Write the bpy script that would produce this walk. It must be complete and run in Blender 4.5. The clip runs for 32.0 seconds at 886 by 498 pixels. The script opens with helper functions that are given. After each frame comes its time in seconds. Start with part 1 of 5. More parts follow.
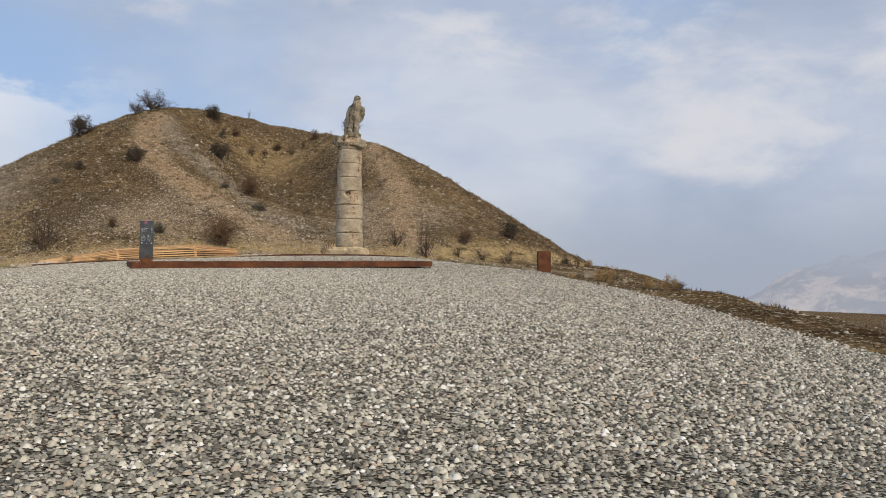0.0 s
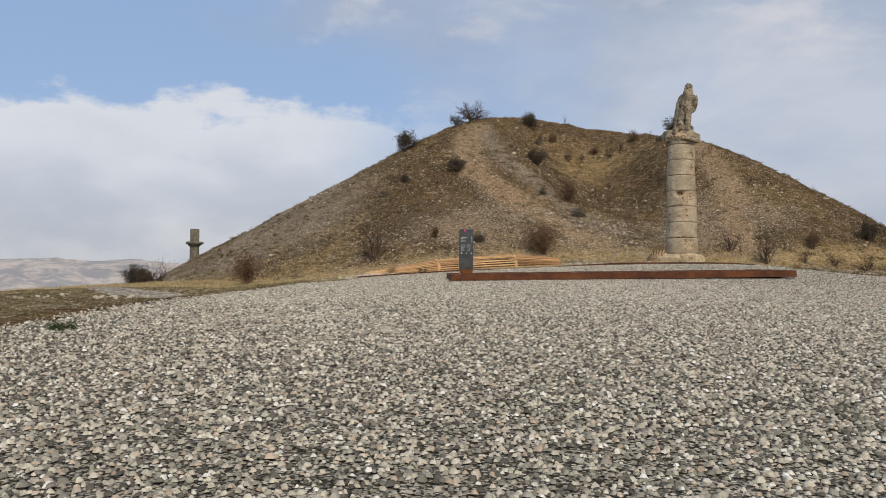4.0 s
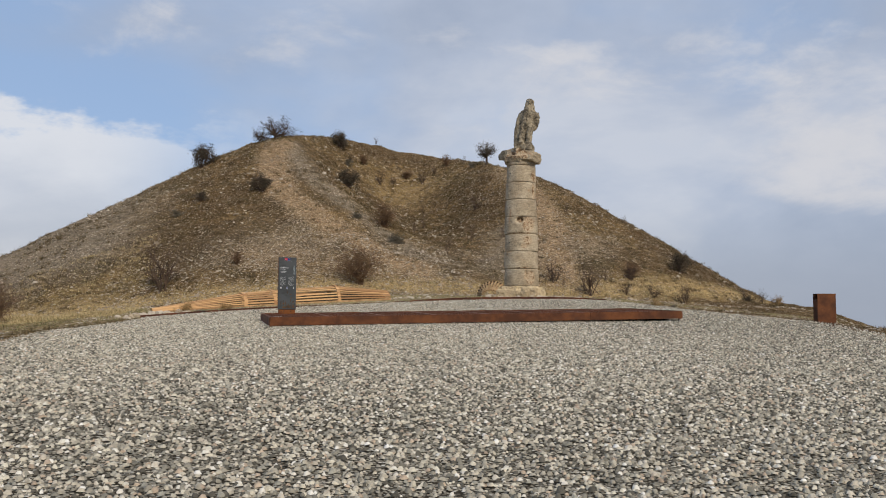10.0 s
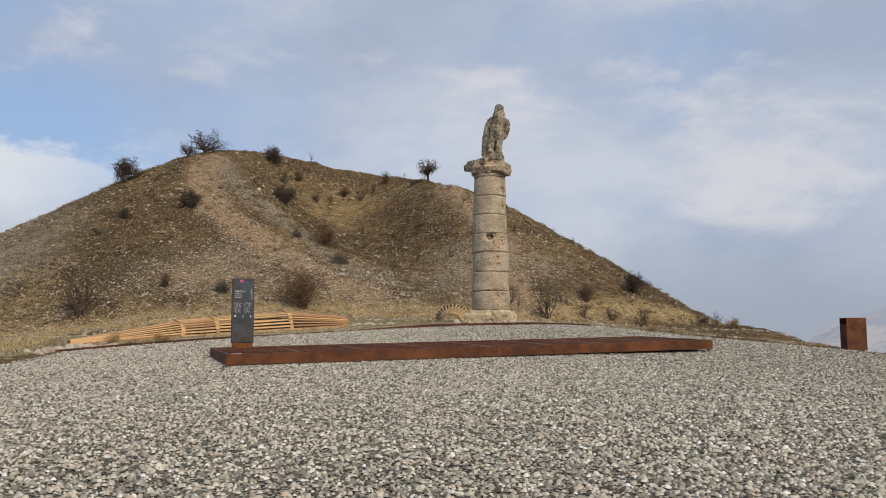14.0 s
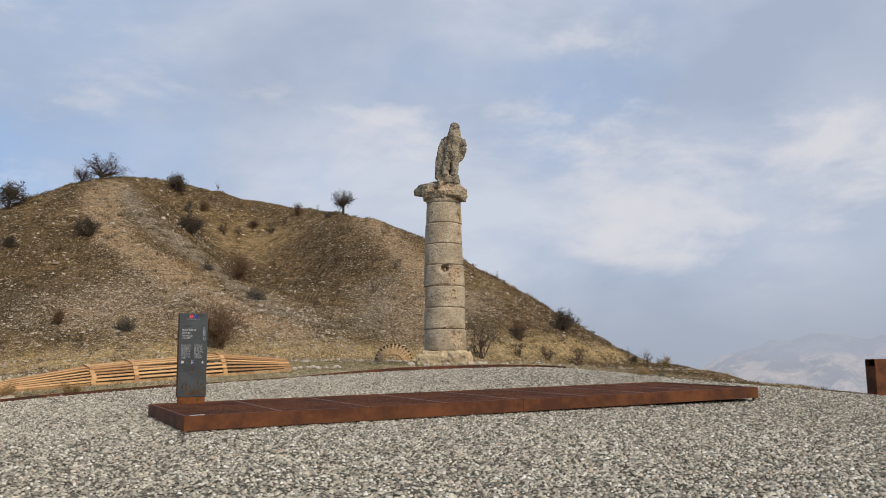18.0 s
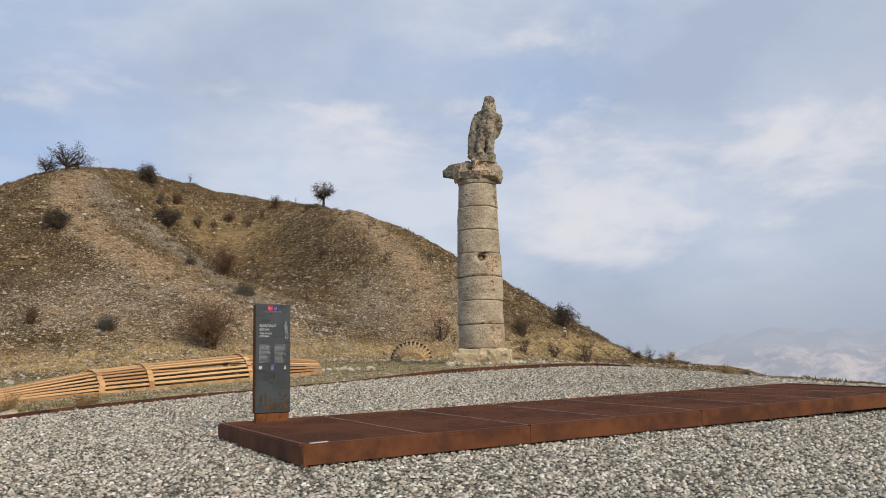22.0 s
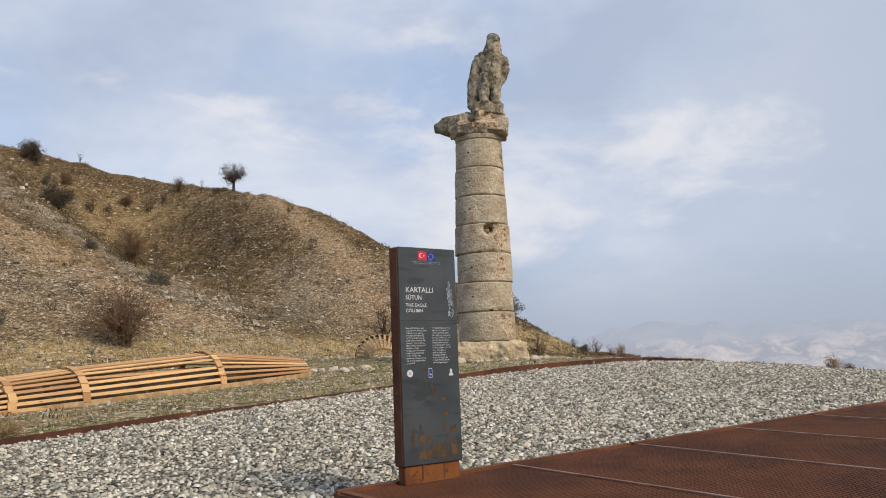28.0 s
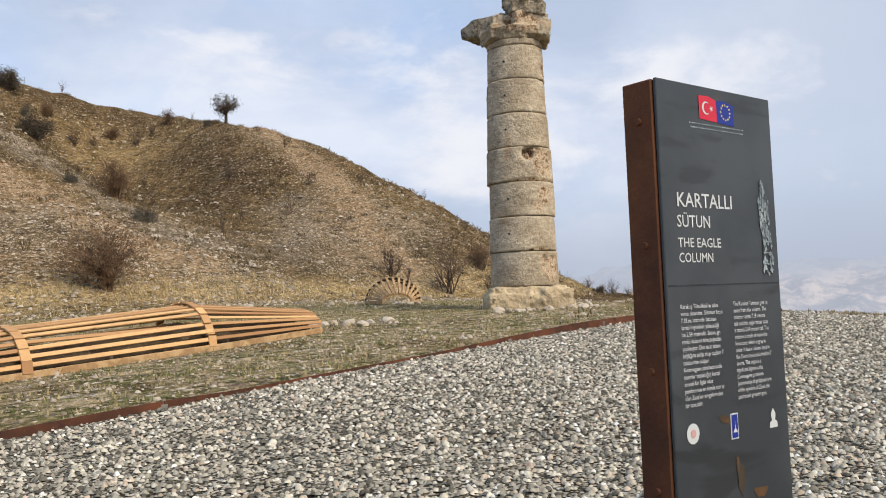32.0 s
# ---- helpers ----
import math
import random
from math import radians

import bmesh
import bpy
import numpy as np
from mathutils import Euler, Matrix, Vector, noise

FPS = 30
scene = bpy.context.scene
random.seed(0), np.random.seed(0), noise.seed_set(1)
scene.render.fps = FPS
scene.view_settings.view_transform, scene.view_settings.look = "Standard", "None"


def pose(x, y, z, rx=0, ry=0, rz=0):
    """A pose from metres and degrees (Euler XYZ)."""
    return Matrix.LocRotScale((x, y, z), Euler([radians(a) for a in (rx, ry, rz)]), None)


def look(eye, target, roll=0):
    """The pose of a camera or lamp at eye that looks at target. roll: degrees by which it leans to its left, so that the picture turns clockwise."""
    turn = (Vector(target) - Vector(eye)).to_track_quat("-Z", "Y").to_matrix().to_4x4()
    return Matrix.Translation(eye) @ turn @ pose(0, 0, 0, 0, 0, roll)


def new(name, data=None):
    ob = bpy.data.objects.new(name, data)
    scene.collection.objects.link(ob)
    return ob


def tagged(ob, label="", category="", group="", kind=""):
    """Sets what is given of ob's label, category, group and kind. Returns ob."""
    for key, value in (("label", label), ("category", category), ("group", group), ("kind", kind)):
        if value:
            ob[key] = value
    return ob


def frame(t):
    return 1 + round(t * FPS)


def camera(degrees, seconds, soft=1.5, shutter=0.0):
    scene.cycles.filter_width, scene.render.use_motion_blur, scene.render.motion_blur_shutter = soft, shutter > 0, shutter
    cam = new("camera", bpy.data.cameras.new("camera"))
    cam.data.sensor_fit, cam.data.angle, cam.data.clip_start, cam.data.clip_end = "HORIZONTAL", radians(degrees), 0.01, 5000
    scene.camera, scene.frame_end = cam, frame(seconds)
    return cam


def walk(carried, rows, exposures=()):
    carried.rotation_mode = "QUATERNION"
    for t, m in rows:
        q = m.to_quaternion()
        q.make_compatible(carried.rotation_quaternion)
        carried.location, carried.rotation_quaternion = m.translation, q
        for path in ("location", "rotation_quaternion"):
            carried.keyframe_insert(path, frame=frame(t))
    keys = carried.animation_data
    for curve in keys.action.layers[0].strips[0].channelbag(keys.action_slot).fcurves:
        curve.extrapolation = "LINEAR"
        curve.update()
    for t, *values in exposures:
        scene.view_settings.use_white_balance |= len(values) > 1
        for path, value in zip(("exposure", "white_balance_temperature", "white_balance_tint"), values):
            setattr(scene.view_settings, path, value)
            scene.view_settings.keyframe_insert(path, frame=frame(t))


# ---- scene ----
cam = camera(54.7, 32.0, soft=1.0)
PATH = [
    (0.0, 0.132, -0.339, 0.931, 92.21, -0.39, -23.33),
    (0.5, 0.245, 0.343, 0.982, 92.78, -0.43, -22.99),
    (1.0, 0.383, 0.913, 0.992, 92.87, -0.33, -22.96),
    (1.5, 0.539, 1.389, 0.987, 92.84, -0.30, -22.40),
    (2.0, 0.690, 1.836, 0.986, 92.77, 0.03, -21.87),
    (2.5, 0.777, 2.315, 1.003, 92.74, -0.04, -22.04),
    (3.0, 0.742, 2.838, 1.043, 92.73, -0.14, -21.75),
    (3.5, 0.621, 3.412, 1.099, 92.63, -0.21, -14.29),
    (4.0, 0.529, 4.066, 1.152, 92.54, -0.35, -2.53),
    (4.5, 0.547, 4.747, 1.197, 92.98, -0.37, 1.55),
    (6.5, 0.948, 6.738, 1.452, 94.08, -0.53, -7.09),
    (7.0, 0.899, 7.235, 1.517, 94.15, -0.58, -9.86),
    (7.5, 0.817, 7.818, 1.563, 94.19, -0.50, -12.21),
    (8.0, 0.729, 8.451, 1.579, 94.22, -0.46, -13.44),
    (8.5, 0.636, 9.087, 1.584, 94.22, -0.39, -14.23),
    (9.0, 0.523, 9.692, 1.603, 94.27, -0.42, -14.87),
    (9.5, 0.397, 10.254, 1.647, 94.30, -0.34, -15.45),
    (10.0, 0.296, 10.819, 1.703, 94.31, -0.25, -15.97),
    (10.5, 0.236, 11.413, 1.744, 94.32, -0.17, -16.40),
    (11.0, 0.190, 11.980, 1.766, 94.33, -0.11, -16.98),
    (11.5, 0.130, 12.485, 1.783, 94.56, -0.09, -17.56),
    (12.0, 0.078, 12.998, 1.813, 94.86, -0.02, -18.08),
    (12.5, 0.051, 13.588, 1.848, 95.21, 0.01, -18.76),
    (13.0, 0.030, 14.222, 1.878, 95.41, 0.14, -19.39),
    (13.5, 0.001, 14.837, 1.908, 95.52, 0.14, -20.18),
    (14.0, -0.046, 15.411, 1.956, 95.76, 0.25, -20.89),
    (14.5, -0.103, 15.970, 2.011, 96.06, 0.32, -21.47),
    (16.5, -0.218, 18.350, 2.170, 98.11, 0.41, -25.37),
    (17.0, -0.313, 18.928, 2.185, 98.23, 0.54, -26.45),
    (17.5, -0.421, 19.504, 2.189, 98.24, 0.56, -27.28),
    (18.0, -0.546, 20.089, 2.197, 98.21, 0.64, -27.80),
    (18.5, -0.694, 20.670, 2.219, 98.15, 0.70, -28.28),
    (19.0, -0.857, 21.236, 2.246, 98.17, 0.84, -28.59),
    (19.5, -1.000, 21.802, 2.264, 98.15, 0.94, -28.95),
    (20.0, -1.104, 22.368, 2.275, 98.11, 0.94, -29.35),
    (20.5, -1.180, 22.920, 2.292, 98.10, 1.05, -29.50),
    (21.0, -1.234, 23.468, 2.320, 98.00, 1.15, -29.78),
    (21.5, -1.288, 24.025, 2.350, 98.03, 1.10, -30.16),
    (22.0, -1.361, 24.587, 2.365, 97.98, 1.29, -30.49),
    (22.5, -1.424, 25.167, 2.358, 97.91, 1.28, -30.93),
    (23.0, -1.434, 25.782, 2.345, 97.80, 1.51, -31.27),
    (23.5, -1.399, 26.417, 2.344, 97.84, 1.42, -31.85),
    (24.0, -1.369, 27.040, 2.361, 97.91, 1.40, -32.31),
    (24.5, -1.349, 27.642, 2.380, 97.93, 1.64, -32.68),
    (25.0, -1.308, 28.212, 2.390, 97.91, 1.75, -33.11),
    (25.5, -1.227, 28.750, 2.397, 97.92, 1.87, -33.53),
    (26.0, -1.094, 29.289, 2.421, 97.86, 1.76, -34.46),
    (26.5, -0.951, 29.860, 2.463, 97.80, 1.75, -35.68),
    (28.5, -0.880, 32.081, 2.544, 97.53, 2.11, -38.21),
    (29.0, -0.712, 32.584, 2.585, 97.61, 1.99, -38.65),
    (29.5, -0.469, 33.066, 2.606, 97.52, 2.27, -38.98),
    (30.0, -0.190, 33.496, 2.615, 97.08, 2.34, -39.58),
    (30.5, 0.091, 33.881, 2.637, 95.93, 2.39, -39.97),
    (31.0, 0.361, 34.264, 2.681, 94.60, 2.42, -40.20),
    (31.5, 0.611, 34.693, 2.742, 93.78, 2.16, -39.46),
    (32.0, 0.821, 35.206, 2.807, 93.42, 2.23, -38.06),
]
walk(cam, [(t, pose(x, y, z, rx, ry, rz)) for t, x, y, z, rx, ry, rz in PATH],
     [(0, -0.18), (4, -0.30), (9, -0.27), (13, -0.25), (20, -0.13), (26, -0.02), (29, 0.05), (32, 0.2)])

# ---- light ----
SUN_ELEV, SUN_AZ = 38.0, 172.0   # degrees; azimuth clockwise from +y
sun_way = Vector((math.sin(radians(SUN_AZ)) * math.cos(radians(SUN_ELEV)), math.cos(radians(SUN_AZ)) * math.cos(radians(SUN_ELEV)), math.sin(radians(SUN_ELEV))))
sun_data = bpy.data.lights.new("sun", "SUN")
sun_data.energy, sun_data.angle, sun_data.color = 3.5, radians(24), (1.0, 0.88, 0.71)
sun_ob = new("sun", sun_data)
sun_ob.matrix_world = look(sun_way * 100, (0, 0, 0))


class Nodes:
    """A short way to write node trees."""

    def __init__(self, tree):
        self.tree = tree
        tree.nodes.clear()

    def add(self, kind, props=None, **sockets):
        node = self.tree.nodes.new(kind)
        for key, value in (props or {}).items():
            setattr(node, key, value)
        for key, value in sockets.items():
            name = key.replace("_", " ")
            slot = node.inputs[int(key[1:])] if key[0] == "i" and key[1:].isdigit() else node.inputs[name]
            if isinstance(value, bpy.types.NodeSocket):
                self.tree.links.new(value, slot)
            else:
                slot.default_value = value
        return node

    def math(self, op, a, b=0.0, c=0.0, clamp=False):
        return self.add("ShaderNodeMath", {"operation": op, "use_clamp": clamp}, i0=a, i1=b, i2=c).outputs[0]

    def mix(self, factor, a, b, blend="MIX"):
        node = self.add("ShaderNodeMix", {"data_type": "RGBA", "blend_type": blend}, i0=factor, i6=a, i7=b)
        return node.outputs[2]

    def step(self, value, low, high):
        return self.add("ShaderNodeMapRange", {"interpolation_type": "SMOOTHSTEP"}, i0=value, i1=low, i2=high, i3=0.0, i4=1.0).outputs[0]

    def noise(self, vector, scale, detail=4.0, rough=0.55, warp=0.0):
        node = self.add("ShaderNodeTexNoise", None, Vector=vector, Scale=scale, Detail=detail, Roughness=rough, Distortion=warp)
        return node.outputs[0]

    def ramp(self, value, stops, mode="LINEAR"):
        node = self.add("ShaderNodeValToRGB", None, i0=value)
        node.color_ramp.interpolation = mode
        while len(node.color_ramp.elements) < len(stops):
            node.color_ramp.elements.new(0.5)
        for element, (place, colour) in zip(node.color_ramp.elements, stops):
            element.position, element.color = place, (*colour, 1)
        return node.outputs[0]


world = bpy.data.worlds.new("sky")
scene.world = world
world.use_nodes = True
w = Nodes(world.node_tree)
way = w.add("ShaderNodeTexCoord").outputs["Generated"]
split = w.add("ShaderNodeSeparateXYZ", None, Vector=way).outputs
up = w.math("MAXIMUM", split[2], 0.0)
sky = w.add("ShaderNodeTexSky", {"sky_type": "NISHITA", "sun_disc": False, "sun_elevation": radians(SUN_ELEV), "sun_rotation": radians(SUN_AZ), "altitude": 1200, "air_density": 1.0, "dust_density": 1.5, "ozone_density": 1.5}).outputs[0]
# thin veil high up, thicker towards the valley; a cumulus bank over the plateau; soft bright heaps over the valley
stretch = w.add("ShaderNodeVectorMath", {"operation": "MULTIPLY"}, i0=way, i1=(1.0, 1.0, 2.1)).outputs[0]
side = w.math("SUBTRACT", w.math("MULTIPLY", split[0], 0.94), w.math("MULTIPLY", split[1], 0.12))
soft = w.noise(stretch, 2.3, 4, 0.5, 0.1)
fine = w.noise(stretch, 7.0, 5, 0.55, 0.3)
cover = w.math("ADD", w.math("ADD", soft, w.math("MULTIPLY", fine, 0.16)), w.math("MULTIPLY", side, 0.6))
veil_mask = w.step(cover, 0.44, 0.76)
tone = w.noise(w.add("ShaderNodeVectorMath", {"operation": "ADD"}, i0=stretch, i1=(3.1, 0.7, 1.9)).outputs[0], 2.9, 6, 0.55, 0.2)
veil_colour = w.ramp(tone, [(0.36, (4.4, 4.95, 6.1)), (0.49, (5.4, 5.9, 7.0)), (0.62, (7.1, 7.3, 7.9))])
blue = w.mix(0.68, sky, (4.2, 5.9, 8.9, 1))
veil_colour = w.mix(w.math("MULTIPLY", w.step(side, 0.56, 0.80), 0.85), veil_colour, (4.7, 5.15, 6.05, 1))
c1 = w.mix(w.math("MULTIPLY", veil_mask, 0.80), blue, veil_colour)
puffs = w.noise(stretch, 5.2, 7, 0.58, 0.25)
swell = 0.0
for at_side, at_up, wide_, high_, gain_ in ((0.69, 0.225, 0.075, 0.065, 0.8), (0.515, 0.185, 0.075, 0.06, 0.75), (0.395, 0.275, 0.16, 0.06, 0.55)):
    off_side, off_up = w.math("DIVIDE", w.math("SUBTRACT", side, at_side), wide_), w.math("DIVIDE", w.math("SUBTRACT", up, at_up), high_)
    lump = w.math("EXPONENT", w.math("MULTIPLY", w.math("ADD", w.math("MULTIPLY", off_side, off_side), w.math("MULTIPLY", off_up, off_up)), -1.0))
    swell = w.math("ADD", swell, w.math("MULTIPLY", lump, gain_))
heap = w.step(w.math("ADD", w.math("MULTIPLY", swell, 0.62), w.math("MULTIPLY", w.math("SUBTRACT", puffs, 0.5), 2.3)), 0.12, 0.66)
c2 = w.mix(w.math("MULTIPLY", heap, 0.85), c1, (7.6, 7.6, 7.95, 1))
crown = w.math("ADD", 0.212, w.math("MULTIPLY", w.math("SUBTRACT", w.noise(stretch, 9.0, 5, 0.6), 0.5), 0.13))
bank_mask = w.math("MULTIPLY", w.step(w.math("SUBTRACT", crown, up), 0.0, 0.022), w.step(side, -0.02, -0.24))
depth_ = w.step(w.math("SUBTRACT", crown, up), 0.0, 0.13)
bank_colour = w.mix(w.math("MULTIPLY", depth_, w.step(w.noise(stretch, 4.2, 4, 0.5), 0.3, 0.6)), (8.9, 8.9, 9.1, 1), (6.2, 6.5, 7.2, 1))
c3 = w.mix(w.math("MULTIPLY", bank_mask, 0.82), c2, bank_colour)
pale_air = w.mix(w.step(fine, 0.40, 0.62), (5.2, 5.5, 6.15, 1), (6.7, 6.8, 7.1, 1))
far_air = w.mix(w.step(side, 0.0, 0.55), pale_air, (3.75, 4.2, 5.1, 1))
haze = w.mix(w.math("MULTIPLY", w.step(up, 0.15, 0.0), 0.85), c3, far_air)
w.add("ShaderNodeOutputWorld", None, Surface=w.add("ShaderNodeBackground", None, Color=haze, Strength=0.105).outputs[0])


# ---- materials ----
def surface(name, paint, rough=0.85, metal=0.0, relief=None, height=0.01, gloss=0.3):
    """A material from functions of its node tree: paint gives the colour, relief the bump, in world metres."""
    m = bpy.data.materials.new(name)
    m.use_nodes = True
    n = Nodes(m.node_tree)
    place = n.add("ShaderNodeNewGeometry").outputs["Position"]
    shader = n.add("ShaderNodeBsdfPrincipled", None, Metallic=metal)
    shader.inputs["Specular IOR Level"].default_value = gloss
    colour = paint(n, place)
    if isinstance(colour, tuple):
        shader.inputs["Base Color"].default_value = (*colour, 1)
    else:
        n.tree.links.new(colour, shader.inputs["Base Color"])
    if callable(rough):
        n.tree.links.new(rough(n, place), shader.inputs["Roughness"])
    else:
        shader.inputs["Roughness"].default_value = rough
    if relief:
        bump = n.add("ShaderNodeBump", None, Strength=1.0, Distance=height, Height=relief(n, place))
        n.tree.links.new(bump.outputs[0], shader.inputs["Normal"])
    n.add("ShaderNodeOutputMaterial", None, Surface=shader.outputs[0])
    return m


def mottled(a, b, c=None, scale=3.0, fine=40.0):
    """Two or three colours in patches, with a finer grain over them."""
    def paint(n, place):
        big = n.step(n.noise(place, scale, 5), 0.38, 0.62)
        small = n.noise(place, fine, 3)
        colour = n.mix(big, (*a, 1), (*b, 1))
        if c:
            colour = n.mix(n.step(n.noise(place, scale * 2.7, 5, 0.6), 0.55, 0.7), colour, (*c, 1))
        return n.mix(0.5, colour, n.mix(small, (0.25, 0.25, 0.25, 1), (0.78, 0.78, 0.78, 1)), "OVERLAY")
    return paint


def grain(scale=30.0, detail=5.0):
    return lambda n, place: n.noise(place, scale, detail, 0.6)


PEBBLES = [(0.0, (0.105, 0.097, 0.079)), (0.14, (0.22, 0.205, 0.165)), (0.28, (0.37, 0.338, 0.27)), (0.46, (0.47, 0.425, 0.335)), (0.62, (0.30, 0.285, 0.235)), (0.72, (0.53, 0.48, 0.385)), (0.83, (0.43, 0.342, 0.255)), (0.90, (0.60, 0.555, 0.47)), (0.975, (0.74, 0.705, 0.635))]


def pebble_paint(n, place):
    chance = n.add("ShaderNodeNewGeometry").outputs["Random Per Island"]
    tone = n.mix(0.35, n.ramp(chance, PEBBLES, "CONSTANT"), n.mix(n.noise(place, 90, 3), (0.2, 0.2, 0.2, 1), (0.8, 0.8, 0.8, 1)), "OVERLAY")
    return n.mix(0.6, tone, n.mix(n.step(n.noise(place, 7.0, 4, 0.65), 0.34, 0.66), (0.27, 0.27, 0.27, 1), (0.74, 0.74, 0.74, 1)), "OVERLAY")


def bed_paint(n, place):
    flat = n.add("ShaderNodeVectorMath", {"operation": "MULTIPLY"}, i0=place, i1=(1, 1, 0.3)).outputs[0]
    cells = n.add("ShaderNodeTexVoronoi", {"feature": "F1"}, Vector=flat, Scale=36.0)
    pick = n.add("ShaderNodeSeparateColor", None, Color=cells.outputs["Color"]).outputs[0]
    tone = n.ramp(pick, PEBBLES, "CONSTANT")
    # cell borders go dark: the shade between stones, put into the colour
    shade_gaps = n.step(cells.outputs["Distance"], 0.66, 0.44)
    dusty = n.mix(n.math("MULTIPLY", n.step(n.noise(place, 0.35, 4), 0.45, 0.7), 0.16), tone, (0.30, 0.26, 0.2, 1))
    # cells are toned down too, as stones lying deeper in shade
    return n.mix(shade_gaps, (0.045, 0.039, 0.030, 1), n.mix(0.6, n.mix(0.30, dusty, (0.09, 0.078, 0.06, 1)), n.mix(n.step(n.noise(place, 7.0, 4, 0.65), 0.34, 0.66), (0.25, 0.25, 0.25, 1), (0.76, 0.76, 0.76, 1)), "OVERLAY"))


def bed_relief(n, place):
    flat = n.add("ShaderNodeVectorMath", {"operation": "MULTIPLY"}, i0=place, i1=(1, 1, 0.3)).outputs[0]
    cells = n.add("ShaderNodeTexVoronoi", {"feature": "F1"}, Vector=flat, Scale=36.0)
    return n.math("SUBTRACT", 1.0, n.math("POWER", cells.outputs["Distance"], 2.0))


def soil_paint(n, place):
    scree = n.add("ShaderNodeAttribute", {"attribute_name": "scree"}).outputs["Fac"]
    turf = n.add("ShaderNodeAttribute", {"attribute_name": "turf"}).outputs["Fac"]
    meadow = n.add("ShaderNodeAttribute", {"attribute_name": "meadow"}).outputs["Fac"]
    path = n.add("ShaderNodeAttribute", {"attribute_name": "path"}).outputs["Fac"]
    big, mid = n.noise(place, 0.11, 5, 0.6), n.noise(place, 0.7, 6, 0.65)
    patch = n.noise(place, 0.28, 5, 0.6, 0.4)
    fine = n.noise(place, 6.0, 5, 0.7)
    earth = n.mix(n.step(mid, 0.36, 0.64), (0.057, 0.038, 0.0185, 1), (0.162, 0.106, 0.050, 1))
    earth = n.mix(n.math("MULTIPLY", n.step(patch, 0.47, 0.62), 0.6), earth, (0.085, 0.066, 0.030, 1))
    loam = n.add("ShaderNodeAttribute", {"attribute_name": "loam"}).outputs["Fac"]
    earth = n.mix(n.math("MULTIPLY", loam, 0.75), earth, n.mix(mid, (0.035, 0.023, 0.012, 1), (0.105, 0.068, 0.034, 1)))
    straw = n.math("MULTIPLY", n.step(big, 0.44, 0.64), n.step(n.noise(place, 1.9, 5, 0.7), 0.42, 0.6))
    earth = n.mix(n.math("MULTIPLY", straw, 0.7), earth, (0.25, 0.165, 0.07, 1))
    ash = n.add("ShaderNodeAttribute", {"attribute_name": "ash"}).outputs["Fac"]
    earth = n.mix(n.math("MULTIPLY", ash, 0.8), earth, n.mix(mid, (0.13, 0.106, 0.076, 1), (0.26, 0.215, 0.16, 1)))
    # loose stone lies in strips and in patches of its own
    strewn = n.math("ADD", n.math("ADD", n.math("MULTIPLY", scree, 1.05), n.math("MULTIPLY", ash, 0.5)), n.math("MULTIPLY", n.math("SUBTRACT", n.noise(place, 0.19, 6, 0.62, 0.6), 0.50), 2.6))
    stony = n.step(strewn, 0.0, 0.95)
    ochre = n.mix(n.step(n.noise(place, 2.6, 6, 0.7), 0.36, 0.62), (0.15, 0.093, 0.048, 1), (0.31, 0.207, 0.113, 1))
    colour = n.mix(n.math("MULTIPLY", n.step(scree, 0.25, 0.9), n.step(mid, 0.28, 0.52)), earth, ochre)
    colour = n.mix(n.math("MULTIPLY", meadow, n.step(n.noise(place, 1.4, 5, 0.7), 0.3, 0.55)), colour, n.mix(mid, (0.29, 0.20, 0.09, 1), (0.50, 0.365, 0.175, 1)))
    green = n.mix(n.step(n.noise(place, 2.3, 6, 0.7), 0.4, 0.6), (0.125, 0.122, 0.048, 1), (0.36, 0.28, 0.165, 1))
    colour = n.mix(n.math("MULTIPLY", turf, n.step(n.noise(place, 0.5, 4), 0.25, 0.5)), colour, green)
    colour = n.mix(n.step(n.math("ADD", path, n.math("MULTIPLY", n.math("SUBTRACT", mid, 0.5), 0.8)), 0.4, 0.6), colour, n.mix(fine, (0.27, 0.235, 0.185, 1), (0.40, 0.36, 0.30, 1)))
    for scale, slot, reach, least in ((3.0, 2, 0.34, 0.86), (6.5, 1, 0.40, 0.80), (14.0, 0, 0.44, 0.74)):
        chips = n.add("ShaderNodeTexVoronoi", {"feature": "F1"}, Vector=place, Scale=scale)
        pick = n.add("ShaderNodeSeparateColor", None, Color=chips.outputs["Color"]).outputs
        limit = n.math("SUBTRACT", least, n.math("MULTIPLY", stony, 0.16 * scale ** 0.5))
        there = n.math("MULTIPLY", n.step(chips.outputs["Distance"], reach + 0.1, reach - 0.06), n.step(pick[slot], limit, n.math("ADD", limit, 0.02)))
        stone = n.ramp(pick[(slot + 1) % 3], [(0.0, (0.16, 0.118, 0.075)), (0.3, (0.28, 0.212, 0.14)), (0.7, (0.40, 0.318, 0.225)), (1.0, (0.60, 0.515, 0.41))])
        stone = n.mix(n.math("MULTIPLY", scree, 0.55), stone, (0.40, 0.285, 0.17, 1))
        colour = n.mix(n.math("MULTIPLY", there, 0.85), colour, stone)
    speck = n.noise(place, 26.0, 4, 0.7)
    colour = n.mix(0.6, colour, n.mix(n.step(speck, 0.32, 0.68), (0.2, 0.2, 0.2, 1), (0.8, 0.8, 0.8, 1)), "OVERLAY")
    return n.mix(0.85, colour, n.mix(n.step(fine, 0.3, 0.7), (0.18, 0.18, 0.18, 1), (0.80, 0.80, 0.80, 1)), "OVERLAY")


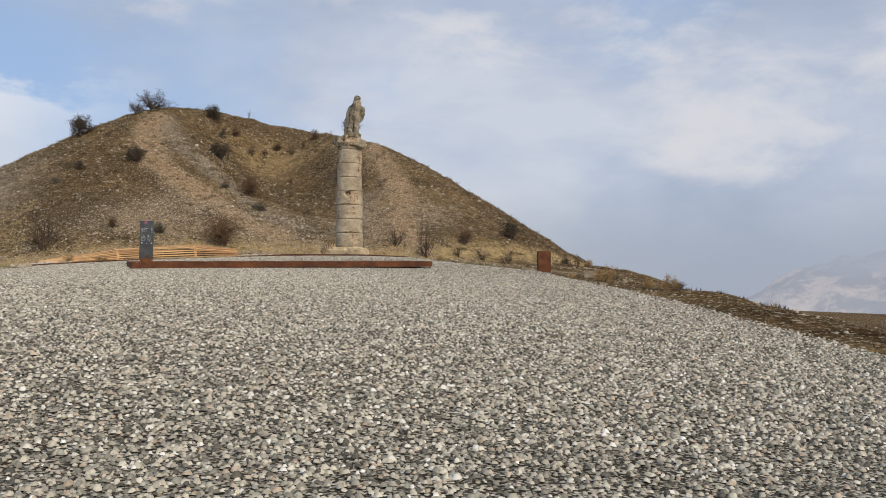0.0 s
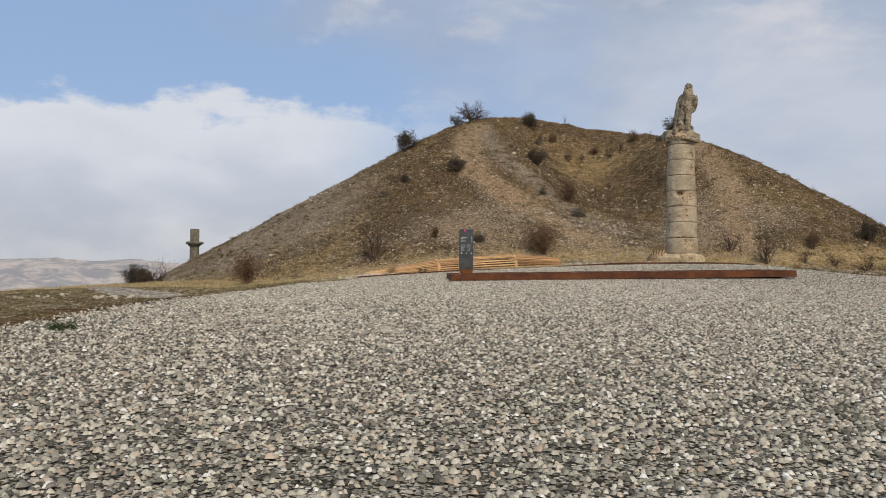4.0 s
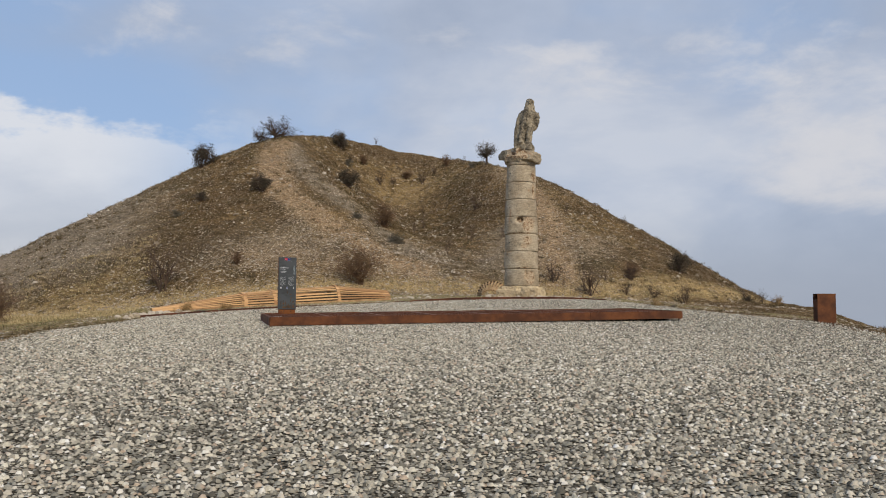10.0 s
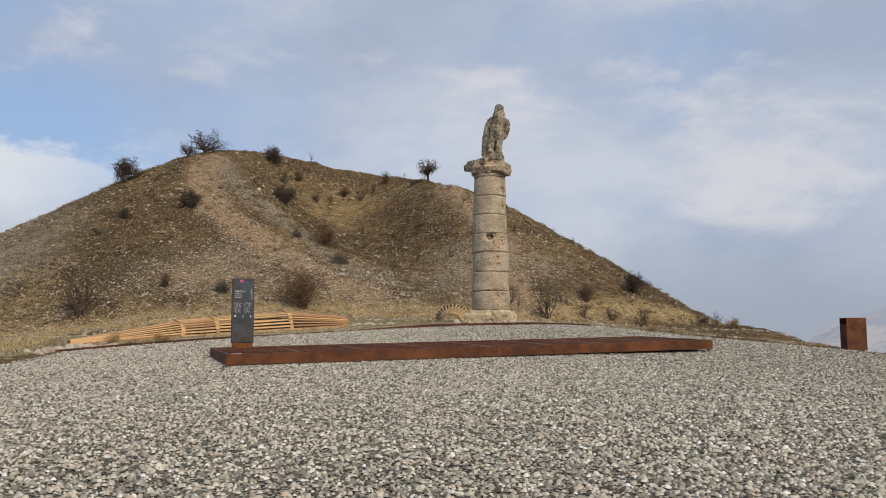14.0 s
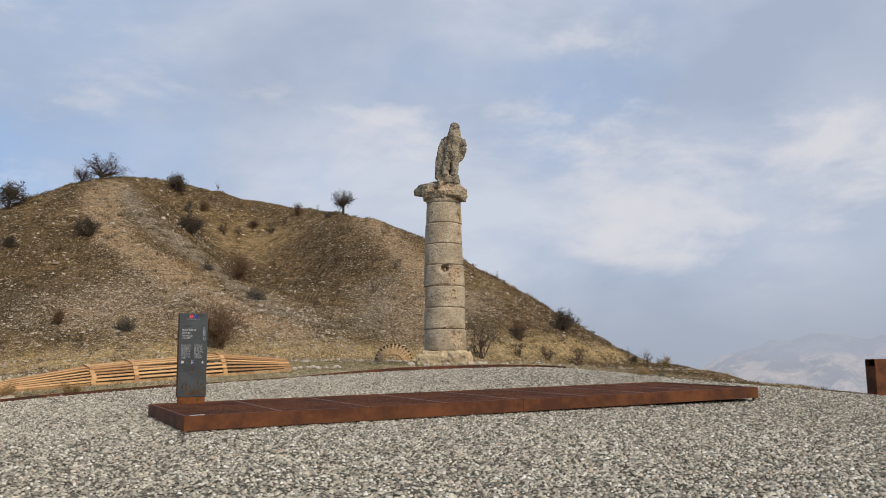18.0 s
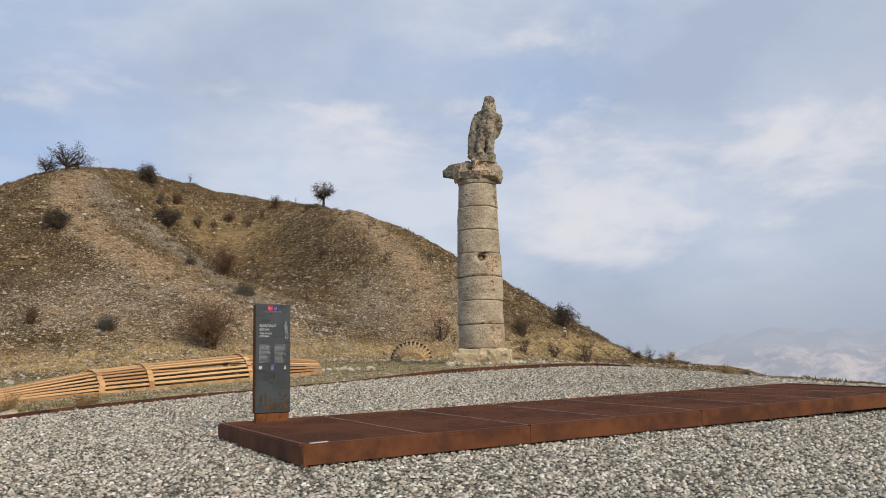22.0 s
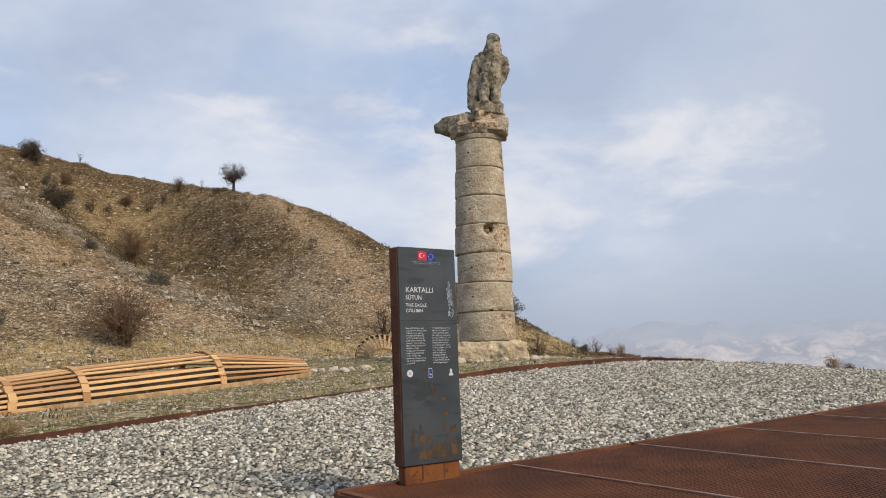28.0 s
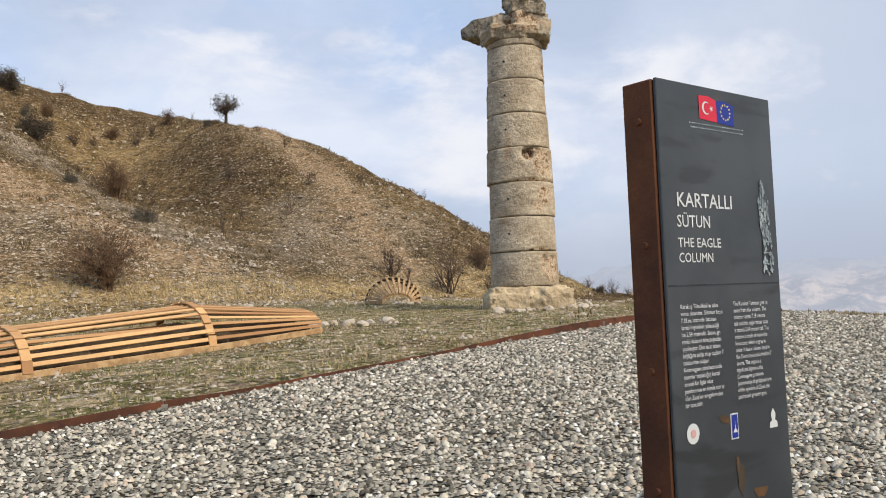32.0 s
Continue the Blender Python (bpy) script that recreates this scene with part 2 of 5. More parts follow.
def soil_relief(n, place):
    chips = n.add("ShaderNodeTexVoronoi", {"feature": "F1"}, Vector=place, Scale=5.5)
    flat = n.add("ShaderNodeVectorMath", {"operation": "MULTIPLY"}, i0=place, i1=(0.45, 0.45, 2.6)).outputs[0]
    steps = n.math("MULTIPLY", n.step(n.noise(flat, 1.1, 4, 0.6, 0.3), 0.40, 0.60), 0.9)
    return n.math("ADD", n.math("ADD", n.noise(place, 2.5, 8, 0.7), steps), n.math("MULTIPLY", n.math("SUBTRACT", 1.0, chips.outputs["Distance"]), 0.45))


def rust_paint(n, place):
    big = n.step(n.noise(place, 2.2, 6, 0.65), 0.35, 0.68)
    colour = n.mix(big, (0.072, 0.026, 0.012, 1), (0.155, 0.055, 0.019, 1))
    colour = n.mix(n.step(n.noise(place, 7.0, 6, 0.7), 0.58, 0.75), colour, (0.055, 0.025, 0.018, 1))
    return n.mix(0.4, colour, n.mix(n.noise(place, 120, 3), (0.2, 0.2, 0.2, 1), (0.8, 0.8, 0.8, 1)), "OVERLAY")


def stone_paint(n, place):
    big = n.step(n.noise(place, 1.3, 6, 0.65), 0.36, 0.64)
    colour = n.mix(big, (0.31, 0.25, 0.172, 1), (0.46, 0.385, 0.28, 1))
    colour = n.mix(n.math("MULTIPLY", n.step(n.noise(place, 3.1, 7, 0.72), 0.56, 0.68), 0.8), colour, (0.135, 0.115, 0.085, 1))
    colour = n.mix(n.math("MULTIPLY", n.step(n.noise(place, 1.9, 5, 0.6, 0.5), 0.62, 0.7), 0.55), colour, (0.34, 0.19, 0.095, 1))
    bedded = n.add("ShaderNodeVectorMath", {"operation": "MULTIPLY"}, i0=place, i1=(1.0, 1.0, 3.2)).outputs[0]
    blotch = n.noise(bedded, 5.0, 9, 0.75, 0.2)
    colour = n.mix(0.36, colour, n.mix(n.step(blotch, 0.36, 0.64), (0.24, 0.24, 0.24, 1), (0.74, 0.74, 0.74, 1)), "OVERLAY")
    broken = n.add("ShaderNodeAttribute", {"attribute_name": "broken"}).outputs["Fac"]
    torn = n.ramp(n.noise(place, 5.0, 6, 0.7), [(0.36, (0.05, 0.038, 0.026)), (0.45, (0.27, 0.165, 0.09)), (0.52, (0.52, 0.43, 0.31)), (0.60, (0.36, 0.24, 0.14)), (0.66, (0.12, 0.095, 0.07))])
    colour = n.mix(n.step(broken, 0.25, 0.6), colour, torn)
    pits = n.add("ShaderNodeTexVoronoi", {"feature": "F1"}, Vector=place, Scale=13.0)
    pitted = n.math("MULTIPLY", n.step(pits.outputs["Distance"], 0.20, 0.10), n.step(n.noise(place, 2.2, 4), 0.46, 0.6))
    colour = n.mix(n.math("MULTIPLY", pitted, 0.7), colour, (0.09, 0.072, 0.05, 1))
    return n.mix(0.75, colour, n.mix(n.noise(place, 22, 6, 0.75), (0.12, 0.12, 0.12, 1), (0.88, 0.88, 0.88, 1)), "OVERLAY")


def lichen_paint(n, place):
    colour = n.mix(n.step(n.noise(place, 2.4, 7, 0.7), 0.38, 0.6), (0.095, 0.08, 0.06, 1), (0.36, 0.305, 0.22, 1))
    colour = n.mix(n.math("MULTIPLY", n.step(n.noise(place, 5.0, 6, 0.7), 0.55, 0.63), 0.85), colour, (0.06, 0.053, 0.042, 1))
    colour = n.mix(n.math("MULTIPLY", n.step(n.noise(place, 8.0, 6, 0.7), 0.57, 0.66), 0.6), colour, (0.42, 0.37, 0.28, 1))
    return n.mix(0.65, colour, n.mix(n.noise(place, 24, 6, 0.75), (0.14, 0.14, 0.14, 1), (0.86, 0.86, 0.86, 1)), "OVERLAY")


def timber_paint(n, place):
    chance = n.add("ShaderNodeObjectInfo").outputs["Random"]
    streak = n.noise(n.add("ShaderNodeVectorMath", {"operation": "MULTIPLY"}, i0=place, i1=(2.0, 24, 24)).outputs[0], 2.0, 5, 0.6)
    colour = n.mix(streak, (0.50, 0.275, 0.11, 1), (0.78, 0.50, 0.24, 1))
    knots = n.add("ShaderNodeTexVoronoi", {"feature": "F1"}, Vector=n.add("ShaderNodeVectorMath", {"operation": "MULTIPLY"}, i0=place, i1=(1.0, 3.0, 3.0)).outputs[0], Scale=2.6)
    colour = n.mix(n.math("MULTIPLY", n.step(knots.outputs["Distance"], 0.13, 0.05), 0.7), colour, (0.12, 0.05, 0.02, 1))
    weathered = n.step(n.noise(place, 1.7, 5, 0.6), 0.45, 0.68)
    colour = n.mix(n.math("MULTIPLY", weathered, 0.35), colour, (0.33, 0.21, 0.12, 1))
    return n.mix(n.math("MULTIPLY", n.math("POWER", chance, 1.5), 0.85), colour, (0.30, 0.15, 0.065, 1))


gravel_mat = surface("gravel_pebbles", pebble_paint, 0.85, relief=grain(60, 4), height=0.006, gloss=0.1)
bed_mat = surface("gravel_bed", bed_paint, 0.9, relief=bed_relief, height=0.014, gloss=0.0)
soil_mat = surface("dry_soil", soil_paint, 0.95, relief=soil_relief, height=0.16, gloss=0.0)
rust_mat = surface("weathering_steel", rust_paint, 0.72, 0.15, relief=grain(50, 5), height=0.002)
grate_mat = surface("rusty_grating", mottled((0.060, 0.023, 0.012), (0.098, 0.036, 0.017), None, 1.5, 30), 0.75, 0.1)
bright_mat = surface("worn_steel_edge", mottled((0.20, 0.10, 0.06), (0.30, 0.18, 0.13), None, 4, 60), 0.6, 0.3)
stone_mat = surface("weathered_limestone", stone_paint, 0.93, relief=grain(11, 9), height=0.055, gloss=0.1)
base_mat = surface("pale_limestone", mottled((0.58, 0.46, 0.29), (0.42, 0.33, 0.21), (0.17, 0.13, 0.085), 1.9, 24), 0.93, relief=grain(10, 8), height=0.05, gloss=0.15)
lichen_mat = surface("lichened_stone", lichen_paint, 0.95, relief=grain(10, 9), height=0.07, gloss=0.1)
timber_mat = surface("raw_pine", timber_paint, 0.7, relief=grain(45, 3), height=0.003)
old_timber_mat = surface("aged_pine", mottled((0.30, 0.18, 0.085), (0.46, 0.31, 0.16), None, 6, 40), 0.8)
kerb_mat = surface("dark_rusted_strip", mottled((0.06, 0.024, 0.014), (0.12, 0.042, 0.02), (0.035, 0.018, 0.013), 2, 60), 0.85, 0.1)
def panel_paint(n, place):
    """Grey coating with wiped dark smears across it and faint brown bleeding."""
    wiped = n.add("ShaderNodeVectorMath", {"operation": "MULTIPLY"}, i0=place, i1=(3.4, 3.4, 15.0)).outputs[0]
    colour = n.mix(n.step(n.noise(place, 2.6, 5), 0.38, 0.62), (0.030, 0.035, 0.039, 1), (0.045, 0.051, 0.055, 1))
    colour = n.mix(n.math("MULTIPLY", n.step(n.noise(wiped, 1.0, 4, 0.5, 0.4), 0.54, 0.64), 0.75), colour, (0.019, 0.021, 0.022, 1))
    bled = n.math("MULTIPLY", n.step(n.noise(place, 5.5, 6, 0.65), 0.57, 0.70), 0.5)
    return n.mix(bled, colour, (0.062, 0.046, 0.028, 1))


panel_mat = surface("dark_coated_steel", panel_paint, lambda n, p: n.math("ADD", 0.34, n.math("MULTIPLY", n.noise(p, 5, 4), 0.22)), 0.0, gloss=0.5)
fresh_rust_mat = surface("fresh_rust", mottled((0.115, 0.036, 0.011), (0.185, 0.062, 0.015), (0.06, 0.024, 0.012), 5, 60), 0.8, 0.05, relief=grain(60, 4), height=0.002)
galvan_mat = surface("zinc_foot", mottled((0.20, 0.18, 0.155), (0.13, 0.115, 0.10)), 0.65, 0.3)
white_mat = surface("white_print", lambda n, p: (0.50, 0.52, 0.52), 0.6)
pale_mat = surface("grey_print", mottled((0.17, 0.205, 0.22), (0.31, 0.36, 0.38), (0.06, 0.07, 0.08), 16, 90), 0.6)
dim_print_mat = surface("dim_print", mottled((0.05, 0.06, 0.065), (0.13, 0.155, 0.165), (0.03, 0.035, 0.038), 30, 120), 0.6)
red_mat = surface("red_print", lambda n, p: (0.50, 0.022, 0.045), 0.55)
blue_mat = surface("blue_print", lambda n, p: (0.012, 0.03, 0.22), 0.55)
yellow_mat = surface("yellow_print", lambda n, p: (0.75, 0.62, 0.12), 0.55)
streak_mat = surface("rust_runs", mottled((0.048, 0.034, 0.022), (0.105, 0.052, 0.02), (0.036, 0.035, 0.033), 11, 70), 0.75)
smear_mat = surface("dark_smear", mottled((0.024, 0.027, 0.029), (0.036, 0.040, 0.043), None, 30, 90), 0.55)
# dark colour of the fill that imitates shade inside the timber cover
shade_fill_mat = surface("shade_fill", mottled((0.04, 0.03, 0.02), (0.08, 0.06, 0.038), (0.14, 0.11, 0.075), 3, 30), 0.95, relief=grain(14, 6), height=0.04, gloss=0.0)
twig_and_shade_mat = surface("bare_twigs_and_shaded_slats", mottled((0.06, 0.042, 0.032), (0.115, 0.075, 0.05), None, 3, 30), 0.95)
russet_mat = surface("russet_twigs", mottled((0.115, 0.07, 0.042), (0.19, 0.115, 0.062), (0.07, 0.045, 0.03), 2.5, 25), 0.95)
leaf_mat = surface("dark_leaves", mottled((0.05, 0.043, 0.03), (0.085, 0.066, 0.044), (0.095, 0.056, 0.042), 1.4, 12), 0.85)
sage_mat = surface("grey_scrub", mottled((0.10, 0.088, 0.066), (0.15, 0.13, 0.095), (0.06, 0.052, 0.042), 1.4, 12), 0.95)
green_mat = surface("green_leaves", mottled((0.045, 0.06, 0.02), (0.08, 0.095, 0.035), None, 2, 15), 0.85)


def straw_paint(n, place):
    chance = n.add("ShaderNodeNewGeometry").outputs["Random Per Island"]
    return n.ramp(chance, [(0.0, (0.40, 0.30, 0.15)), (0.4, (0.54, 0.43, 0.235)), (0.75, (0.33, 0.24, 0.12)), (0.95, (0.20, 0.17, 0.08))])


def sedge_paint(n, place):
    chance = n.add("ShaderNodeNewGeometry").outputs["Random Per Island"]
    return n.ramp(chance, [(0.0, (0.07, 0.05, 0.026)), (0.35, (0.135, 0.094, 0.045)), (0.6, (0.05, 0.044, 0.022)), (0.88, (0.23, 0.16, 0.075))])


def chip_paint(n, place):
    chance = n.add("ShaderNodeNewGeometry").outputs["Random Per Island"]
    return n.ramp(chance, [(0.0, (0.17, 0.133, 0.093)), (0.5, (0.30, 0.24, 0.172)), (0.92, (0.47, 0.405, 0.32))])


straw_mat = surface("dry_grass", straw_paint, 0.95)
sedge_mat = surface("dark_dry_grass", sedge_paint, 0.95)
chip_mat = surface("limestone_rubble", chip_paint, 0.95, relief=grain(20, 5), height=0.02)


# ---- building helpers ----
def part(name, bm, mat, parent=None, label="", smooth=False):
    """Links a bmesh as one mesh object, under a thing or a part."""
    me = bpy.data.meshes.new(name)
    bm.to_mesh(me)
    bm.free()
    return part_of(name, me, mat, parent, label, smooth)


def part_of(name, me, mat, parent=None, label="", smooth=False):
    if mat and not me.materials:
        me.materials.append(mat)
    if smooth:
        me.polygons.foreach_set("use_smooth", [True] * len(me.polygons))
    ob = new(name, me)
    if parent:
        ob.parent = parent
    return tagged(ob, label) if label else ob


def thing(name, m, label, category, group="", kind=""):
    ob = new(name)
    ob.empty_display_size = 0.2
    ob.matrix_basis = m
    return tagged(ob, label, category, group, kind)


def box(bm, lo, hi, bevel=0.0, m=None):
    """A box between two corners, its edges rounded."""
    made = bmesh.ops.create_cube(bm, size=1.0)["verts"]
    lo, hi = Vector(lo), Vector(hi)
    for v in made:
        v.co = Vector([lo[i] + (v.co[i] + 0.5) * (hi[i] - lo[i]) for i in range(3)])
    if bevel:
        edges = list({e for v in made for e in v.link_edges})
        out = bmesh.ops.bevel(bm, geom=edges, offset=bevel, segments=1, affect="EDGES")
        made = out["verts"]
    if m is not None:
        bmesh.ops.transform(bm, matrix=m, verts=list({v for f in bm.faces for v in f.verts} if bevel else made))
    return made


def boxed(lo, hi, bevel=0.0, m=None):
    bm = bmesh.new()
    box(bm, lo, hi, bevel, m)
    return bm


def beam(a, b, width, thick, bevel=0.004):
    """A straight board from a to b; its width lies across, its thickness upwards."""
    a, b = Vector(a), Vector(b)
    turn = (b - a).to_track_quat("X", "Z").to_matrix().to_4x4()
    return boxed((0, -width / 2, -thick / 2), ((b - a).length, width / 2, thick / 2), bevel, Matrix.Translation(a) @ turn)


def raw_mesh(name, co, loops, size):
    """A mesh of many equal faces: co is n x 3, loops a flat list, size corners to a face."""
    me = bpy.data.meshes.new(name)
    count = len(loops) // size
    me.vertices.add(len(co))
    me.vertices.foreach_set("co", np.asarray(co, np.float32).ravel())
    me.loops.add(len(loops))
    me.loops.foreach_set("vertex_index", np.asarray(loops, np.int32).ravel())
    me.polygons.add(count)
    me.polygons.foreach_set("loop_start", np.arange(0, len(loops), size, dtype=np.int32))
    me.update(calc_edges=True)
    return me


def rugged(me, amount, scale, seed=0.0):
    """Wears a mesh: pushes its points along their normals by noise."""
    shift = Vector((seed * 7.3, seed * 3.1, seed))
    moves = [v.normal * (noise.fractal(v.co * scale + shift, 0.8, 2.1, 4) * amount) for v in me.vertices]
    for v, d in zip(me.vertices, moves):
        v.co += d
    return me


def fused(bm, voxel, amount, scale, seed=0.0, ease=0):
    """Melts overlapping solids into one worn lump."""
    me = bpy.data.meshes.new("lump")
    bm.to_mesh(me)
    bm.free()
    ob = new("lump", me)
    mod = ob.modifiers.new("melt", "REMESH")
    mod.mode, mod.voxel_size = "VOXEL", voxel
    if ease:
        soften = ob.modifiers.new("soften", "SMOOTH")
        soften.factor, soften.iterations = 0.5, ease
    bpy.context.view_layer.update()
    done = bpy.data.meshes.new_from_object(ob.evaluated_get(bpy.context.evaluated_depsgraph_get()))
    bpy.data.objects.remove(ob)
    return rugged(done, amount, scale, seed)


def ball(bm, centre, radii, m=None, u=16, v=10):
    made = bmesh.ops.create_uvsphere(bm, u_segments=u, v_segments=v, radius=1.0)["verts"]
    turn = m if m is not None else Matrix()
    for p in made:
        p.co = Vector(centre) + turn.to_3x3() @ Vector([p.co[i] * radii[i] for i in range(3)])


def gz(x, y):
    """Height of the ground with its small unevenness, at one place."""
    return float(uneven(np.array([x]), np.array([y]))[0])


# ---- ground ----
YS = (-60, -20, 0, 5, 10, 15, 20, 25, 30, 34, 40, 44.5, 50.5, 62, 80)
ZS = (-7, -1.7, -0.4, -0.12, 0.26, 0.58, 0.84, 0.98, 1.12, 1.29, 1.5, 1.74, 1.8, 2.1, 2.3)


def right_edge(y):
    """Where the levelled top of the site ends towards the valley."""
    return np.interp(y, (-40, 6, 34.5, 50, 65, 90, 140), (-8, 9.3, 20.8, 29, 40, 62, 75))


def left_side(y):
    """The free edge of the gravel towards the mound's foot."""
    return np.interp(y, (-40, 8, 15, 20, 28, 35, 42), (-8, -5.2, -4.85, -4.55, -4.0, -3.1, -1.3))


def cone(x, y):
    """The burial mound: a rounded cone with a bowl dug into its near flank."""
    r = np.hypot(np.where(x > 20.25, 0.987, 1.0) * (x - 20.25), y - 114.55)
    c = 29.58 - 0.561 * np.sqrt(r * r + 5.6)
    east = np.clip((x - 20) / 9, 0, 1)
    c = c + 0.45 * np.exp(-(r / 18) ** 2) * (1 - east) + east * np.clip(0.35 - 0.056 * (r - 21), -0.95, 0.35)
    u, v = x - 22.1, y - 107.6
    return c - 11.6 * np.exp(-(u / 8.7) ** 2 - np.where(v > 0, (v / 10.6) ** 2, (v / 24.5) ** 2))


def ground(x, y):
    """Height of the ground, from the gravel apron to the mound and the falling slopes round it."""
    x, y = np.asarray(x, float), np.asarray(y, float)
    xc = np.clip(x, -8, 34)
    tilt = np.interp(y, (0, 15, 34, 42, 44.5, 50.5), (-0.006, 0.004, 0.025, 0.066, 0.070, 0.079))
    sag = np.interp(y, (0, 20, 34, 42, 44.5), (0.0016, 0.0013, 0.0006, 0.0021, 0.0022))
    z = np.interp(y, YS, ZS) + tilt * xc - sag * xc * xc
    out = np.maximum(x - right_edge(y) - 1.6, 0)
    z = z - 0.34 * out * out / (out + 5)
    z = z - 0.0052 * np.clip(x - 15, 0, 9) ** 2 * np.clip((y - 22) / 8, 0, 1) * np.clip((60 - y) / 8, 0, 1)
    left = np.maximum(-13 - x, 0)
    z = z - 0.17 * left * left / (left + 20)
    bank = np.clip((left_side(y) - 0.4 - x) / 6, 0, 1)
    z = z - 1.05 * bank * bank * (3 - 2 * bank) * np.clip((45 - y) / 9, 0, 1)
    far = np.maximum(y - 150, 0)
    z = z - 0.25 * far * far / (far + 20)
    z = np.maximum(z, -60 - 0.004 * np.hypot(x, y))
    k = 0.5
    return np.logaddexp(cone(x, y) / k, z / k) * k


def uneven(x, y):
    """The ground with hummocks: level under the gravel and the deck, rougher up the mound."""
    inside = (x > left_side(y) + 0.3) & (x < right_side(y) - 0.3) & (y < kerb_y(x) - 0.2) & (y > -30)
    amp = np.where(inside, 0.0, np.where((y > 48) | (x > right_side(y) + 0.5) | (x < left_side(y) - 0.5), 0.09 + 0.27 * np.clip((y - 66) / 12, 0, 1), 0.03))
    swell = np.array([noise.fractal((a * 0.33, b * 0.33, 0.0), 0.9, 2.0, 3) for a, b in zip(x.ravel(), y.ravel())]).reshape(x.shape)
    off = x - right_side(y)
    berm = 0.12 * np.exp(-((off - 2.2) / 1.3) ** 2) * np.clip((33 - y) / 6, 0, 1) * np.clip((y + 30) / 8, 0, 1)
    return ground(x, y) + amp * swell + berm - np.where(inside, 0.06, 0.0)


def right_side(y):
    return np.interp(y, (-40, 8, 12.5, 16.5, 20.6, 27, 31.5, 35, 38, 42, 45, 46.3, 48), (-4, 10.4, 11.9, 13.6, 15.0, 17.3, 19.0, 19.9, 19.0, 18.1, 17.5, 17.1, 16.8))


def kerb_y(x):
    """The line of the steel edging at the back of the gravel."""
    return np.interp(x, (-5, -1.5, 0.7, 3, 6.2, 9.5, 13, 17.6, 20, 23, 26), (41.6, 42.2, 42.75, 43.05, 43.65, 44.3, 45.1, 46.35, 46.5, 45.8, 44.6))


def on_track(x, y, line, width):
    """How near a place is to a trodden line, 1 on it and 0 away from it."""
    best = np.full(np.shape(x), 1e9)
    for (ax, ay), (bx, by) in zip(line, line[1:]):
        dx, dy = bx - ax, by - ay
        s = np.clip(((x - ax) * dx + (y - ay) * dy) / (dx * dx + dy * dy), 0, 1)
        best = np.minimum(best, np.hypot(x - ax - s * dx, y - ay - s * dy))
    return np.clip(1.3 - best / width, 0, 1)


ROAD = [(-40, 100), (-27, 78), (-20.5, 62), (-17.0, 52), (-14.2, 46), (-12.2, 43.6), (-9.5, 42.4), (-6.5, 42.4)]
SCREE = [((9.0, 106), (7.4, 100), (6.9, 93), (7.3, 87.5), (9.4, 82.5), (11.8, 78.5), (14, 74.5), (16, 72.5)), ((35, 105), (34, 96), (32.4, 86), (29.6, 78.5), (28, 73))]
LOOSE = [((5, 76), (9.5, 72.5), (15, 69)), ((33, 81), (29, 83), (26.5, 74))]
GREY = [((9.6, 106), (9.6, 98), (11.2, 91), (13.4, 85), (15.2, 80), (17.5, 76)), ((22, 76), (26, 80), (28, 86))]


def spaced(stops):
    """Grid lines from (place, step) stops: each step holds from its place to the next one."""
    out = []
    for (a, step), (b, _) in zip(stops, stops[1:]):
        out += list(np.arange(a, b - step * 0.01, step))
    return np.array(out + [stops[-1][0]])


gx = spaced([(-1800, 120), (-600, 40), (-200, 10), (-70, 2.5), (-30, 0.7), (65, 2.5), (120, 12), (300, 50), (1000, 100), (1800, 100)])
gy = spaced([(-600, 60), (-120, 10), (-30, 1.5), (0, 0.8), (130, 3), (200, 12), (400, 50), (1000, 100), (1800, 100)])
X, Y = np.meshgrid(gx, gy)
Z = uneven(X, Y)
ny, nx = X.shape
grid = np.arange(nx * ny).reshape(ny, nx)
quads = np.stack([grid[:-1, :-1], grid[:-1, 1:], grid[1:, 1:], grid[1:, :-1]], -1).reshape(-1)
ground_me = raw_mesh("ground", np.stack([X, Y, Z], -1).reshape(-1, 3), quads, 4)
scree = np.maximum(on_track(X, Y, SCREE[0], 1.9), 0.85 * on_track(X, Y, SCREE[1], 2.1))
scree = np.maximum(scree, 0.5 * np.maximum(on_track(X, Y, LOOSE[0], 3.0), on_track(X, Y, LOOSE[1], 3.2)))
path = on_track(X, Y, ROAD, 0.95)
turf = np.clip((Y - kerb_y(np.clip(X, -5, 26)) + 0.5) / 1.0, 0, 1) * np.clip((68 - Y) / 3, 0, 1) * np.clip((X + 6) / 6, 0, 1) * np.clip((32 - X) / 6, 0, 1)
turf = np.maximum(turf, 0.45 * np.clip((left_side(Y) - 0.2 - X) / 2, 0, 1) * np.clip((50 - Y) / 6, 0, 1))
foot = Y - (69.2 + 0.008 * (X - 13) ** 2)
meadow = np.clip(1.3 * np.exp(-(foot / 1.5) ** 2), 0, 1)
meadow = np.maximum(meadow, 0.35 * np.exp(-((X - 23.5) / 6.5) ** 2 - ((Y - 110) / 3) ** 2))
meadow = np.maximum(meadow, 0.55 * np.clip((Y - 43) / 5, 0, 1) * np.clip((82 + 0.3 * X - Y) / 6, 0, 1) * np.clip((-1 - X) / 6, 0, 1))
ash = np.clip((-1 - X) / 7, 0, 1) * np.clip((Y - 80 - 0.3 * X) / 8, 0, 1)
ash = np.maximum(ash, 0.9 * np.maximum(on_track(X, Y, GREY[0], 1.7), 0.7 * on_track(X, Y, GREY[1], 2.4)))
